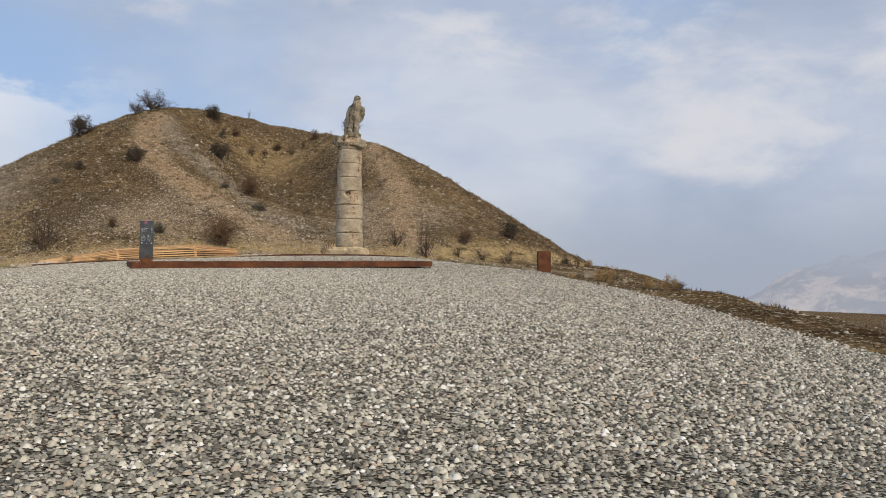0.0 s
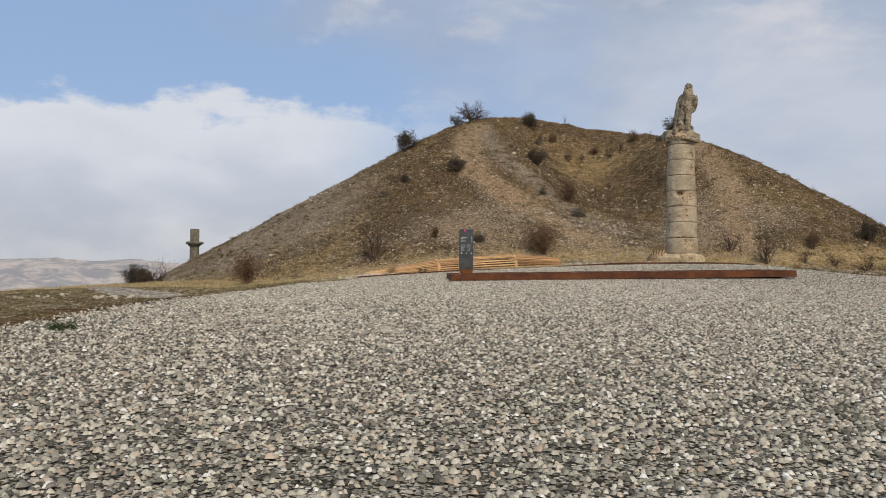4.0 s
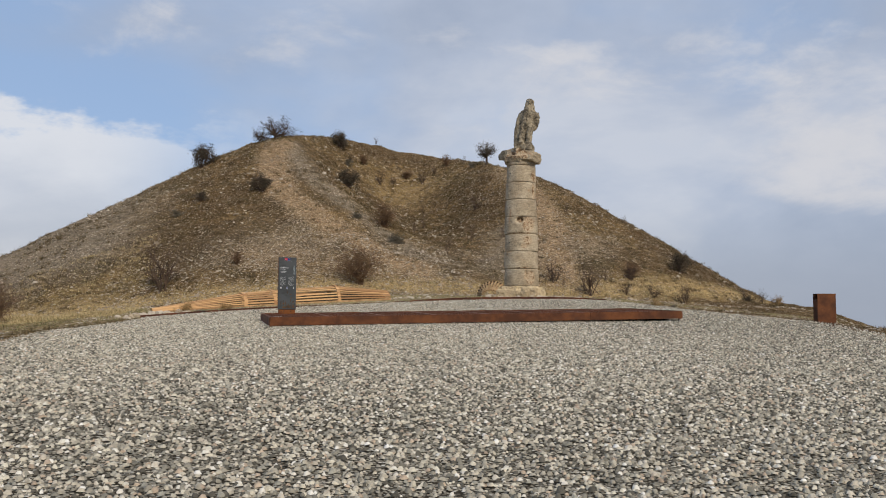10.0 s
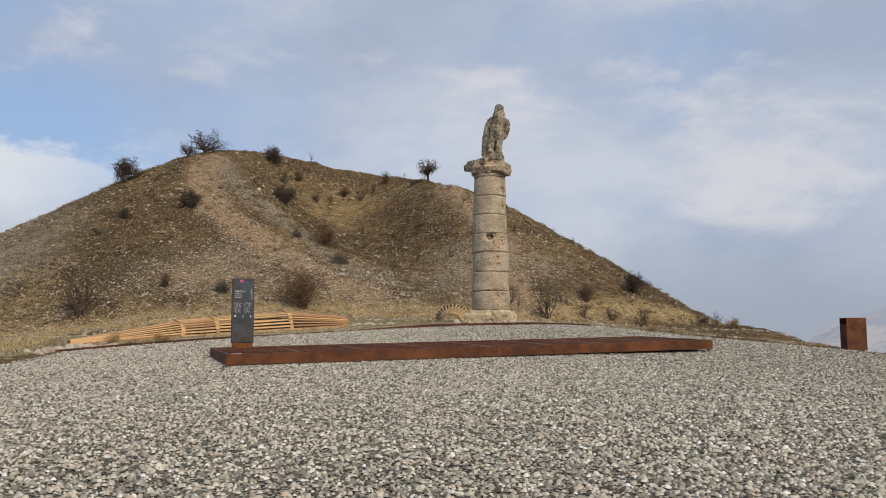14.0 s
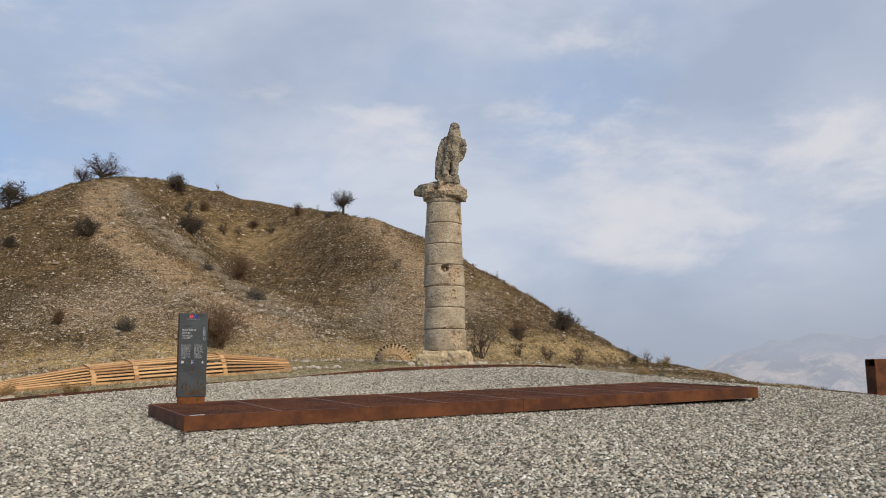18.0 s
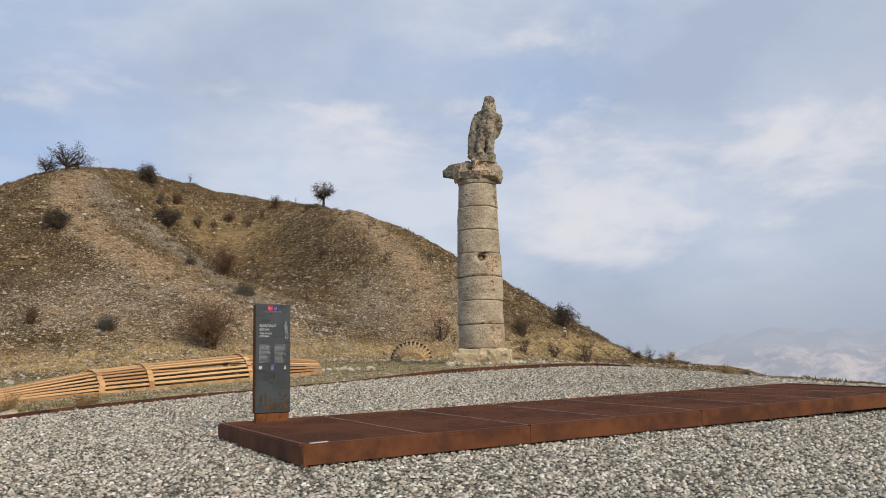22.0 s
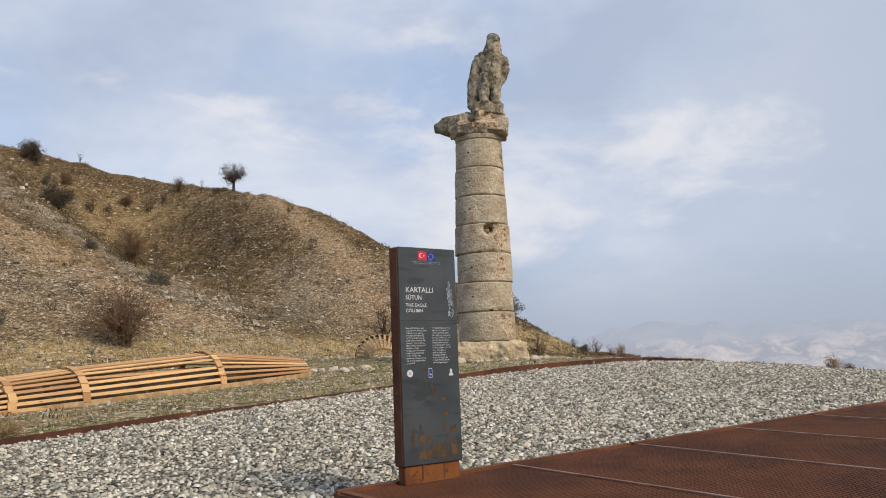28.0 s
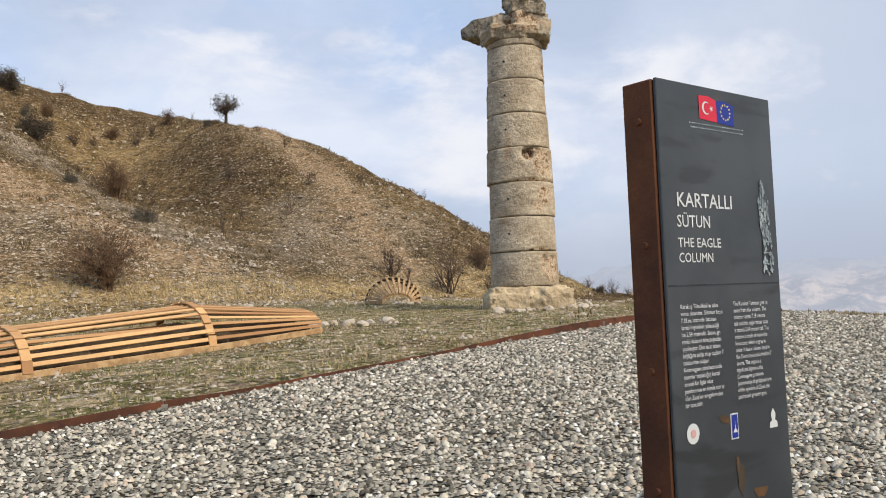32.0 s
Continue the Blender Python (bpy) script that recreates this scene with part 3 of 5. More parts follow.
ash = np.maximum(ash, 0.42 * np.exp(-((Y - 76 - 0.01 * (X - 14) ** 2) / 4.2) ** 2) * np.clip((X + 4) / 8, 0, 1) * np.clip((40 - X) / 8, 0, 1))
loam = np.maximum(np.clip((X - 34) / 10, 0, 1) * np.clip((Y - 60) / 6, 0, 1), 0.9 * np.clip((X - right_side(Y)) / 0.8, 0, 1) * np.clip((46 - Y) / 8, 0, 1))
loam = np.maximum(loam, 0.8 * np.exp(-((X - 2) / 7) ** 4 - ((Y - 83) / 10) ** 4))
loam = np.maximum(loam, 0.75 * np.exp(-((X - 24) / 9) ** 4 - ((Y - 96) / 11) ** 4))
loam = np.maximum(loam, 1.1 * np.exp(-((X - 23) / 9.5) ** 4 - ((Y - 115.0) / 2.6) ** 2))
loam = np.maximum(loam, 0.9 * np.exp(-((X - 4.6) / 2.2) ** 2 - ((Y - 86) / 4.5) ** 2))
loam = np.maximum(loam, 0.65 * np.clip((left_side(Y) - 1.5 - X) / 2, 0, 1) * np.clip((47 - Y) / 4, 0, 1))
for name, field in (("scree", scree), ("ash", ash), ("loam", loam), ("path", path), ("turf", turf), ("meadow", meadow)):
    layer = ground_me.attributes.new(name, "FLOAT", "POINT")
    layer.data.foreach_set("value", field.astype(np.float32).ravel())
part_of("ground", ground_me, soil_mat, smooth=True)
tagged(bpy.data.objects["ground"], "dry brown stony earth rising into a grassy burial mound", "ground", kind="structure")

# gravel apron
su, sv = np.linspace(0, 1, 70), np.linspace(0, 1, 150)
U, V = np.meshgrid(su, sv)
yn = -28 + V * (44 + 28)
PX = left_side(yn) + U * (right_side(yn) - left_side(yn))
PY = -28 + V * (kerb_y(PX) + 28)
PZ = ground(PX, PY) + 0.012
gi = np.arange(PX.size).reshape(PX.shape)
bed_me = raw_mesh("gravel_apron", np.stack([PX, PY, PZ], -1).reshape(-1, 3), np.stack([gi[:-1, :-1], gi[:-1, 1:], gi[1:, 1:], gi[1:, :-1]], -1).reshape(-1), 4)
tagged(part_of("gravel_apron", bed_me, bed_mat, smooth=True), "apron of loose grey river gravel round the viewing deck", "gravel", kind="structure")


def scatter_stones(name, mat, px, py, pz, radius, squash, sides=5, seed=5, smooth=True):
    """Many small worn stones in one mesh: a foot ring and a tilted crown each."""
    rng = np.random.default_rng(seed)
    n = len(px)
    turn, stretch = rng.uniform(0, 2 * np.pi, n), rng.uniform(0.55, 0.95, n)
    a = np.arange(sides) * 2 * np.pi / sides
    rings = []
    tx, ty = rng.uniform(-0.3, 0.3, (n, 1)), rng.uniform(-0.3, 0.3, (n, 1))
    for size, h in ((0.96, 0.0), (0.64, 0.9)):
        wob = rng.uniform(0.80, 1.16, (n, sides))
        lx, ly = np.cos(a) * size * wob, np.sin(a) * size * wob * stretch[:, None]
        wx = lx * np.cos(turn)[:, None] - ly * np.sin(turn)[:, None]
        wy = lx * np.sin(turn)[:, None] + ly * np.cos(turn)[:, None]
        wz = h * squash[:, None] + (tx * lx + ty * ly) * (h > 0)
        rings.append(np.stack([px[:, None] + wx * radius[:, None], py[:, None] + wy * radius[:, None], pz[:, None] + wz * radius[:, None]], -1))
    co = np.concatenate([rings[0], rings[1]], 1).reshape(-1, 3)
    base = (np.arange(n) * sides * 2)[:, None]
    tris = [[sides, sides + i, sides + i + 1] for i in range(1, sides - 1)]
    for i in range(sides):
        j = (i + 1) % sides
        tris += [[i, j, sides + j], [i, sides + j, sides + i]]
    loops = (base[:, :, None] + np.array(tris)[None]).reshape(-1)
    return part_of(name, raw_mesh(name, co, loops, 3), mat, smooth=smooth)


def rounded_pebbles(px, py, pz, radius, seed=5):
    """Worn river pebbles in one mesh: an oval foot and a short tilted ridge each, smooth shaded."""
    rng = np.random.default_rng(seed)
    n = len(px)
    turn, slim = rng.uniform(0, 2 * np.pi, n), rng.uniform(0.58, 0.95, n)
    a, c = np.arange(5) * 2 * np.pi / 5, np.arange(3) * 2 * np.pi / 3 + 0.3
    tx, ty = rng.uniform(-0.22, 0.22, (n, 1)), rng.uniform(-0.22, 0.22, (n, 1))
    wob, top = rng.uniform(0.85, 1.14, (n, 5)), rng.uniform(0.42, 0.66, (n, 3))
    lx = np.concatenate([np.cos(a) * wob, np.cos(c) * top], 1)
    ly = np.concatenate([np.sin(a) * wob, np.sin(c) * top], 1) * slim[:, None]
    lz = np.concatenate([np.full((n, 5), -0.16), rng.uniform(0.40, 0.68, (n, 1)) * rng.uniform(0.9, 1.1, (n, 3))], 1) + tx * lx + ty * ly
    wx = lx * np.cos(turn)[:, None] - ly * np.sin(turn)[:, None]
    wy = lx * np.sin(turn)[:, None] + ly * np.cos(turn)[:, None]
    co = np.stack([px[:, None] + wx * radius[:, None], py[:, None] + wy * radius[:, None], pz[:, None] + lz * radius[:, None]], -1).reshape(-1, 3)
    tris = np.array([[0, 1, 5], [1, 2, 6], [1, 6, 5], [2, 3, 6], [3, 7, 6], [3, 4, 7], [4, 0, 7], [0, 5, 7], [5, 6, 7]])
    loops = ((np.arange(n) * 8)[:, None, None] + tris[None]).reshape(-1)
    return part_of("gravel_pebbles", raw_mesh("gravel_pebbles", co, loops, 3), gravel_mat, smooth=True)


def pebble_field():
    rng = np.random.default_rng(11)
    n = 600000
    x, y = rng.uniform(-5.6, 21, n), rng.uniform(-3.0, 46.5, n)
    across = np.interp(x, (-5.6, -3.6, -2.4, 7.5, 10, 14, 21), (0.45, 0.7, 1.0, 1.0, 0.72, 0.42, 0.22))
    along = np.interp(y, (-3, 2.5, 4.5, 33, 37, 43.5, 46), (0.08, 0.15, 1.0, 1.0, 1.0, 1.0, 0.7))
    keep = rng.random(n) < across * along
    keep &= (x > left_side(y) + rng.normal(0, 0.18, n)) & (x < right_side(y) + rng.normal(0, 0.08, n)) & (y < kerb_y(x) - 0.06)
    keep &= ~((x > 2.2) & (x < 14.1) & (y > 33.9) & (y < 36.5))
    x, y = x[keep], y[keep]
    r = np.clip(rng.lognormal(math.log(0.0212), 0.24, len(x)), 0.012, 0.037)
    ob = rounded_pebbles(x, y, ground(x, y) + rng.uniform(0.006, 0.030, len(x)), r)
    tagged(ob, "loose rounded grey, tan and white river pebbles", "gravel", kind="stuff")


pebble_field()


# ---- steel edging ----
def steel_kerb():
    kerb = thing("steel_edging", Matrix(), "low rusty steel edging strip holding back the gravel", "edging", kind="structure")

    def strip(points):
        bm = bmesh.new()
        rings = []
        for i, (x, y, rise) in enumerate(points):
            p, q = points[max(i - 1, 0)], points[min(i + 1, len(points) - 1)]
            d = Vector((q[0] - p[0], q[1] - p[1], 0)).normalized()
            side = Vector((-d.y, d.x, 0)) * 0.006
            foot = Vector((x, y, float(ground(x, y))))
            rings.append([bm.verts.new(foot + side * k + Vector((0, 0, h))) for k, h in ((-1, -0.1), (1, -0.1), (1, rise), (-1, rise))])
        for p, q in zip(rings, rings[1:]):
            for i in range(4):
                bm.faces.new((p[i], p[(i + 1) % 4], q[(i + 1) % 4], q[i]))
        bm.faces.new(rings[0]), bm.faces.new(rings[-1][::-1])
        bmesh.ops.recalc_face_normals(bm, faces=bm.faces)
        part("strip", bm, kerb_mat, kerb)

    def rise(x):
        """The gravel lies lower along the middle of the strip and almost covers its start."""
        return float(np.interp(x, (-2, 3.5, 4.6, 7.5, 9, 11, 15, 17.1), (0.09, 0.085, 0.045, 0.04, 0.085, 0.125, 0.12, 0.10)))

    xs = np.linspace(-1.6, 17.0, 8)
    for a, b in zip(xs, xs[1:]):
        strip([(x, float(kerb_y(x)), rise(x)) for x in np.linspace(a + 0.006, b - 0.006, 9)])
        if b < 17:
            y, z = float(kerb_y(b)), float(ground(b, kerb_y(b)))
            part("clip", boxed((b - 0.03, y - 0.016, z - 0.05), (b + 0.03, y - 0.0085, z + max(rise(b) - 0.03, 0.02)), 0.002), galvan_mat, kerb, "dull zinc joint plate")
    # the strip turns and follows the gravel's side towards the valley
    strip([(17.01, float(kerb_y(17.0)), 0.11), (17.1, 46.05, 0.10), (17.25, 45.6, 0.09), (float(right_side(45.0)), 45.0, 0.08)])
    ys = np.linspace(45.0, 15.0, 13)
    for a, b in zip(ys, ys[1:]):
        strip([(float(right_side(y)), float(y), 0.022) for y in np.linspace(a - 0.006, b + 0.006, 5)])


steel_kerb()

# ---- viewing deck ----
DX0, DX1, DY0, DY1 = 2.10, 14.25, 33.49, 36.74
DECK = pose(DX0, DY0, 1.59, 1.75, -1.04, 0)
LENGTH, WIDTH = DX1 - DX0, DY1 - DY0


def viewing_deck():
    deck = thing("viewing_deck", DECK, "long low viewing deck of rusty steel with grating panels", "platform")
    high, thick = 0.222, 0.09

    def rail(a, b, soft_corner=None):
        """A folded steel beam; soft_corner names the outer end (-1 or 1) and side (-1 or 1) that is rolled round."""
        lo, hi = Vector((min(a[0], b[0]), min(a[1], b[1]))), Vector((max(a[0], b[0]), max(a[1], b[1])))
        outline = []
        for sx, sy in ((-1, -1), (1, -1), (1, 1), (-1, 1)):
            c = Vector((hi.x if sx > 0 else lo.x, hi.y if sy > 0 else lo.y))
            if soft_corner == (sx, sy):
                r = 0.06
                start = {(-1, -1): math.pi, (1, -1): 1.5 * math.pi, (1, 1): 0.0, (-1, 1): 0.5 * math.pi}[(sx, sy)]
                for k in range(6):
                    t = start + k * math.pi / 10
                    outline.append((c.x - sx * r + r * math.cos(t), c.y - sy * r + r * math.sin(t)))
            else:
                outline.append((c.x, c.y))
        bm = bmesh.new()
        low = bm.faces.new([bm.verts.new((x, y, -high)) for x, y in outline])
        top = bmesh.ops.extrude_face_region(bm, geom=[low])["geom"]
        bmesh.ops.translate(bm, vec=(0, 0, high), verts=[v for v in top if isinstance(v, bmesh.types.BMVert)])
        bmesh.ops.recalc_face_normals(bm, faces=bm.faces)
        rim = [e for e in bm.edges if all(v.co.z > -0.001 for v in e.verts)]
        bmesh.ops.bevel(bm, geom=rim, offset=0.016, segments=2, affect="EDGES")
        return bm

    cell = LENGTH / 4
    for i in range(4):
        a, b = i * cell + 0.003, (i + 1) * cell - 0.003
        end = -1 if i == 0 else 1 if i == 3 else 0
        part("edge_beam", rail((a, 0), (b, thick), (end, -1)), rust_mat, deck)
        part("edge_beam", rail((a, WIDTH - thick), (b, WIDTH), (end, 1)), rust_mat, deck)
    part("end_beam", rail((0.0, thick + 0.003), (thick, WIDTH - thick - 0.003)), rust_mat, deck)
    part("end_beam", rail((LENGTH - thick, thick + 0.003), (LENGTH, WIDTH - thick - 0.003)), rust_mat, deck)
    panel = (LENGTH - 2 * thick) / 8
    bars = bmesh.new()
    pitch = 0.033
    for k in range(int((WIDTH - 2 * thick) / pitch)):
        y = thick + 0.012 + k * pitch
        box(bars, (0.006, y, -0.045), (panel - 0.006, y + 0.007, -0.018))
    for k in range(int(panel / 0.044)):
        x = 0.02 + k * 0.044
        box(bars, (x, thick + 0.008, -0.048), (x + 0.006, WIDTH - thick - 0.008, -0.0215))
    bar_me = bpy.data.meshes.new("grating")
    bars.to_mesh(bar_me)
    bars.free()
    for i in range(8):
        x = thick + i * panel
        ob = part_of("grating", bar_me, grate_mat, deck)
        ob.location.x = x
        if i:
            part("seam_bar", boxed((x - 0.012, thick + 0.004, -0.05), (x + 0.012, WIDTH - thick - 0.004, -0.006), 0.003), bright_mat, deck, "worn bright steel seam bar")
    part("pan", boxed((thick, thick, -0.12), (LENGTH - thick, WIDTH - thick, -0.11)), grate_mat, deck, "dark tray under the grating")
    for i in range(5):
        for y in (0.03, WIDTH - 0.09):
            x = min(max(i * cell, 0.05), LENGTH - 0.11) - 0.03
            part("foot", boxed((x, y, -0.33), (x + 0.06, y + 0.06, -high + 0.002), 0.004), galvan_mat, deck, "short zinc foot")
    for x, y in ((0.22, 0.045),):
        part("tape", boxed((x - 0.10, y - 0.022, 0.0005), (x + 0.12, y + 0.020, 0.006), 0.0, pose(0, 0, 0, 0, 0, 8)), white_mat, deck, "scrap of white tape")
    post = part("corner_bracket", boxed((0.01, -0.012, -0.26), (0.05, -0.001, -0.11), 0.002), rust_mat, deck)


viewing_deck()


# ---- information stele ----
def flat_patch(points, mat, name, parent, y, label=""):
    """A thin printed shape on the face of the stele."""
    bm = bmesh.new()
    f = bm.faces.new([bm.verts.new((x, y, z)) for x, z in points])
    if f.normal.y > 0:
        f.normal_flip()
    bm.normal_update()
    for face in bm.faces:
        if face.normal.y > 0:
            face.normal_flip()
    return part(name, bm, mat, parent, label)


def disc(cx, cz, r, n=24, start=0.0, end=6.28319):
    return [(cx + r * math.cos(start + (end - start) * i / n), cz + r * math.sin(start + (end - start) * i / n)) for i in range(n)]


def star(cx, cz, r, turn=0.0):
    return [(cx + (r if i % 2 == 0 else r * 0.4) * math.cos(turn + i * math.pi / 5), cz + (r if i % 2 == 0 else r * 0.4) * math.sin(turn + i * math.pi / 5)) for i in range(10)]


def lettering(name, text, x, z, size, width, parent, y, mat, spacing=1.0, bold=0.0):
    """Flat letters on the face, drawn out to the given width."""
    curve = bpy.data.curves.new(name, "FONT")
    curve.body, curve.size, curve.space_line, curve.offset = text, size, spacing, bold
    curve.resolution_u = 2
    ob = new(name, curve)
    bpy.context.view_layer.update()
    me = bpy.data.meshes.new_from_object(ob.evaluated_get(bpy.context.evaluated_depsgraph_get()))
    bpy.data.objects.remove(ob)
    wide = width / max(v.co.x for v in me.vertices)
    me.transform(Matrix.Translation((x, y, z)) @ pose(0, 0, 0, 90, 0, 0) @ Matrix.Diagonal((wide, 1, 1, 1)))
    me.materials.clear()
    return part_of(name, me, mat, parent)


TURKISH = """Karakuş Tümülüsü'ne adını
veren sütundur. Sütunun boyu
7,18 m, üzerinde bulunan
kartal heykelinin yüksekliği
ise 2,54 metredir. Sütun, gri
renkli dolomit kireçtaşından
yapılmıştır. Dor tarzı sütun
başlığına sahip olup toplam 7
tamburdan oluşur.
Kommagene pantheonunda
(tanrılar topluluğu) kartal
önemli bir figür olup
pantheonun en büyük tanrısı
olan Zeus'un simgelerinden
bir tanesidir."""
ENGLISH = """The Karakuş Tumulus gets its
name from this column. The
column stands 7.18 meters
tall, and the eagle statue atop
it stands 2.54 meters tall. The
column is made of dolomite
limestone, which is gray in
color. It has a column head in
the Doric style and a total of 7
drums. The eagle is a
significant figure in the
Commagene pantheon
(community of gods) and one
of the symbols of Zeus, the
pantheon's greatest god."""


def stele():
    w, h, d = 0.53, 1.525, 0.105
    sign = thing("information_stele", pose(2.58, 36.55, 1.725, 0, 0, 0), "tall dark steel information stele with rusty sides and white lettering", "sign")
    part("plinth", boxed((0.02, 0.015, -0.05), (w - 0.02, d - 0.01, 0.08), 0.004), fresh_rust_mat, sign, "short rust-orange steel plinth")
    for x in (0.17, 0.36):
        part("weld_rib", boxed((x, 0.009, -0.03), (x + 0.008, 0.016, 0.074), 0.001), streak_mat, sign)
    part("shell", boxed((0.0, 0.012, 0.075), (w, d, 0.10 + h), 0.003), rust_mat, sign, "rust-brown folded steel casing")
    face = part("face_plate", boxed((0.006, 0.0, 0.08), (w - 0.004, 0.010, 0.10 + h + 0.002), 0.002), panel_mat, sign, "dark grey coated steel face plate with rust runs")
    top = 0.10 + h
    for z in (0.18, 0.48, 0.78, 1.10, 1.42):
        bm = bmesh.new()
        bmesh.ops.create_cone(bm, cap_ends=True, segments=12, radius1=0.011, radius2=0.008, depth=0.008, matrix=Matrix.Translation((-0.003, 0.055, 0.10 + z)) @ pose(0, 0, 0, 0, -90, 0))
        part("bolt", bm, rust_mat, sign)
    Y0 = -0.0015
    # flags
    fx, fz, fw, fh = 0.182, top - 0.087, 0.079, 0.062
    flat_patch([(fx, fz), (fx + fw, fz - 0.004), (fx + fw, fz + fh - 0.006), (fx + fw * 0.5, fz + fh + 0.003), (fx, fz + fh)], red_mat, "red_flag", face, Y0)
    moon = disc(fx + 0.030, fz + 0.031, 0.018, 20, 0.65, 5.63) + disc(fx + 0.0345, fz + 0.031, 0.0145, 20, 5.5, 0.78)
    flat_patch(moon, white_mat, "crescent", face, Y0 - 0.0012)
    flat_patch(star(fx + 0.054, fz + 0.031, 0.009, math.pi), white_mat, "star", face, Y0 - 0.0012)
    flat_patch([(fx + fw + 0.001, fz - 0.004), (fx + 2 * fw, fz - 0.008), (fx + 2 * fw, fz + fh - 0.012), (fx + fw * 1.5, fz + fh - 0.004), (fx + fw + 0.001, fz + fh - 0.006)], blue_mat, "blue_flag", face, Y0)
    for i in range(12):
        a = i * math.pi / 6
        flat_patch(star(fx + 1.5 * fw + 0.021 * math.cos(a), fz + 0.027 + 0.021 * math.sin(a), 0.004, math.pi / 2), yellow_mat, "star", face, Y0 - 0.0012)
    for k, (x0, x1) in enumerate(((0.135, 0.385), (0.14, 0.383))):
        z = fz - 0.016 - k * 0.011
        n = 22
        for i in range(n):
            a = x0 + (x1 - x0) * i / n
            flat_patch([(a, z), (a + (x1 - x0) / n * (0.55 + 0.35 * ((i * 7 + k * 3) % 4) / 3), z), (a + (x1 - x0) / n * (0.55 + 0.35 * ((i * 7 + k * 3) % 4) / 3), z + 0.003), (a, z + 0.003)], pale_mat, "small_print", face, Y0)
    lettering("title_text", "KARTALLI", 0.062, top - 0.326, 0.053, 0.245, face, Y0, white_mat, 1.0, 0.0004)
    lettering("title_text", "SÜTUN", 0.060, top - 0.379, 0.045, 0.142, face, Y0, white_mat, 1.0, 0.0003)
    lettering("subtitle_text", "THE EAGLE", 0.060, top - 0.431, 0.035, 0.186, face, Y0, white_mat, 1.0, 0.0002)
    lettering("subtitle_text", "COLUMN", 0.060, top - 0.470, 0.035, 0.148, face, Y0, white_mat, 1.0, 0.0002)
    lettering("body_text", TURKISH, 0.054, top - 0.589, 0.0165, 0.180, face, Y0, white_mat, 1.08)
    lettering("body_text", ENGLISH, 0.286, top - 0.589, 0.0165, 0.172, face, Y0, white_mat, 1.08)
    # the engraved figure of the column: pale worn shapes
    rng = random.Random(4)
    # a bird on a column, broken into worn pale specks
    def inside(x, z):
        """The printed shape: a bird down to 0.41, its column below that."""
        if z > 0.408:
            return abs(x - 0.469) < 0.024
        lean = 0.462 + 0.05 * (z - 0.33)
        return abs(x - lean) < np.interp(z, (0.235, 0.25, 0.275, 0.30, 0.36, 0.408), (0.004, 0.011, 0.014, 0.026, 0.024, 0.02))

    flat_patch([(x, top - z) for x, z in ((0.455, 0.238), (0.466, 0.24), (0.472, 0.275), (0.486, 0.30), (0.490, 0.36), (0.484, 0.408), (0.450, 0.408), (0.440, 0.36), (0.436, 0.30), (0.446, 0.275))], dim_print_mat, "bird_print", face, Y0 + 0.0003)
    flat_patch([(0.446, top - 0.41), (0.492, top - 0.41), (0.492, top - 0.505), (0.446, top - 0.505)], smear_mat, "engraving", face, Y0 + 0.0003, "worn pale print of a bird on a column")
    for k in range(260):
        x, z = rng.uniform(0.432, 0.496), rng.uniform(0.235, 0.505)
        if not inside(x, z) or (z > 0.408 and rng.random() < 0.45):
            continue
        sx, sz, q = rng.uniform(0.0015, 0.005), rng.uniform(0.003, 0.009), rng.uniform(0, 6)
        flat_patch([(x + sx * math.cos(a) * (1 + 0.4 * math.sin(2 * a + q)), top - z + sz * math.sin(a) * (1 + 0.4 * math.cos(3 * a + q))) for a in np.linspace(0, 6.28, 9, endpoint=False)], pale_mat, "print_speck", face, Y0 - 0.0004 - 0.00001 * k)
    for z in (0.411, 0.442, 0.474):
        flat_patch([(0.447, top - z), (0.491, top - z - 0.001), (0.491, top - z - 0.004), (0.447, top - z - 0.003)], pale_mat, "engraved_line", face, Y0 - 0.002)
    # emblems
    zc = top - 0.905
    flat_patch(disc(0.079, zc, 0.026, 28), white_mat, "round_emblem", face, Y0)
    flat_patch(disc(0.079, zc, 0.011, 20), surface("pink_print", lambda n, p: (0.5, 0.3, 0.28), 0.6), "emblem_mark", face, Y0 - 0.0012)
    flat_patch([(0.243, zc - 0.036), (0.277, zc - 0.036), (0.277, zc + 0.032), (0.243, zc + 0.032)], white_mat, "square_emblem", face, Y0)
    flat_patch([(0.2465, zc - 0.0325), (0.2735, zc - 0.0325), (0.2735, zc + 0.0285), (0.2465, zc + 0.0285)], blue_mat, "emblem_field", face, Y0 - 0.0012)
    flat_patch([(0.249, zc - 0.018), (0.271, zc - 0.018), (0.261, zc - 0.006), (0.260, zc + 0.014), (0.259, zc - 0.006)], white_mat, "emblem_mark", face, Y0 - 0.0024)
    flat_patch([(0.428, zc - 0.028), (0.468, zc - 0.028), (0.466, zc - 0.012), (0.456, zc - 0.008), (0.460, zc + 0.01), (0.448, zc + 0.026), (0.436, zc + 0.01), (0.440, zc - 0.008), (0.430, zc - 0.012)], white_mat, "emblem", face, Y0)
    # seam, smears and rust runs
    flat_patch([(0.01, top - 0.528), (w - 0.01, top - 0.528), (w - 0.01, top - 0.531), (0.01, top - 0.531)], smear_mat, "plate_seam", face, Y0)
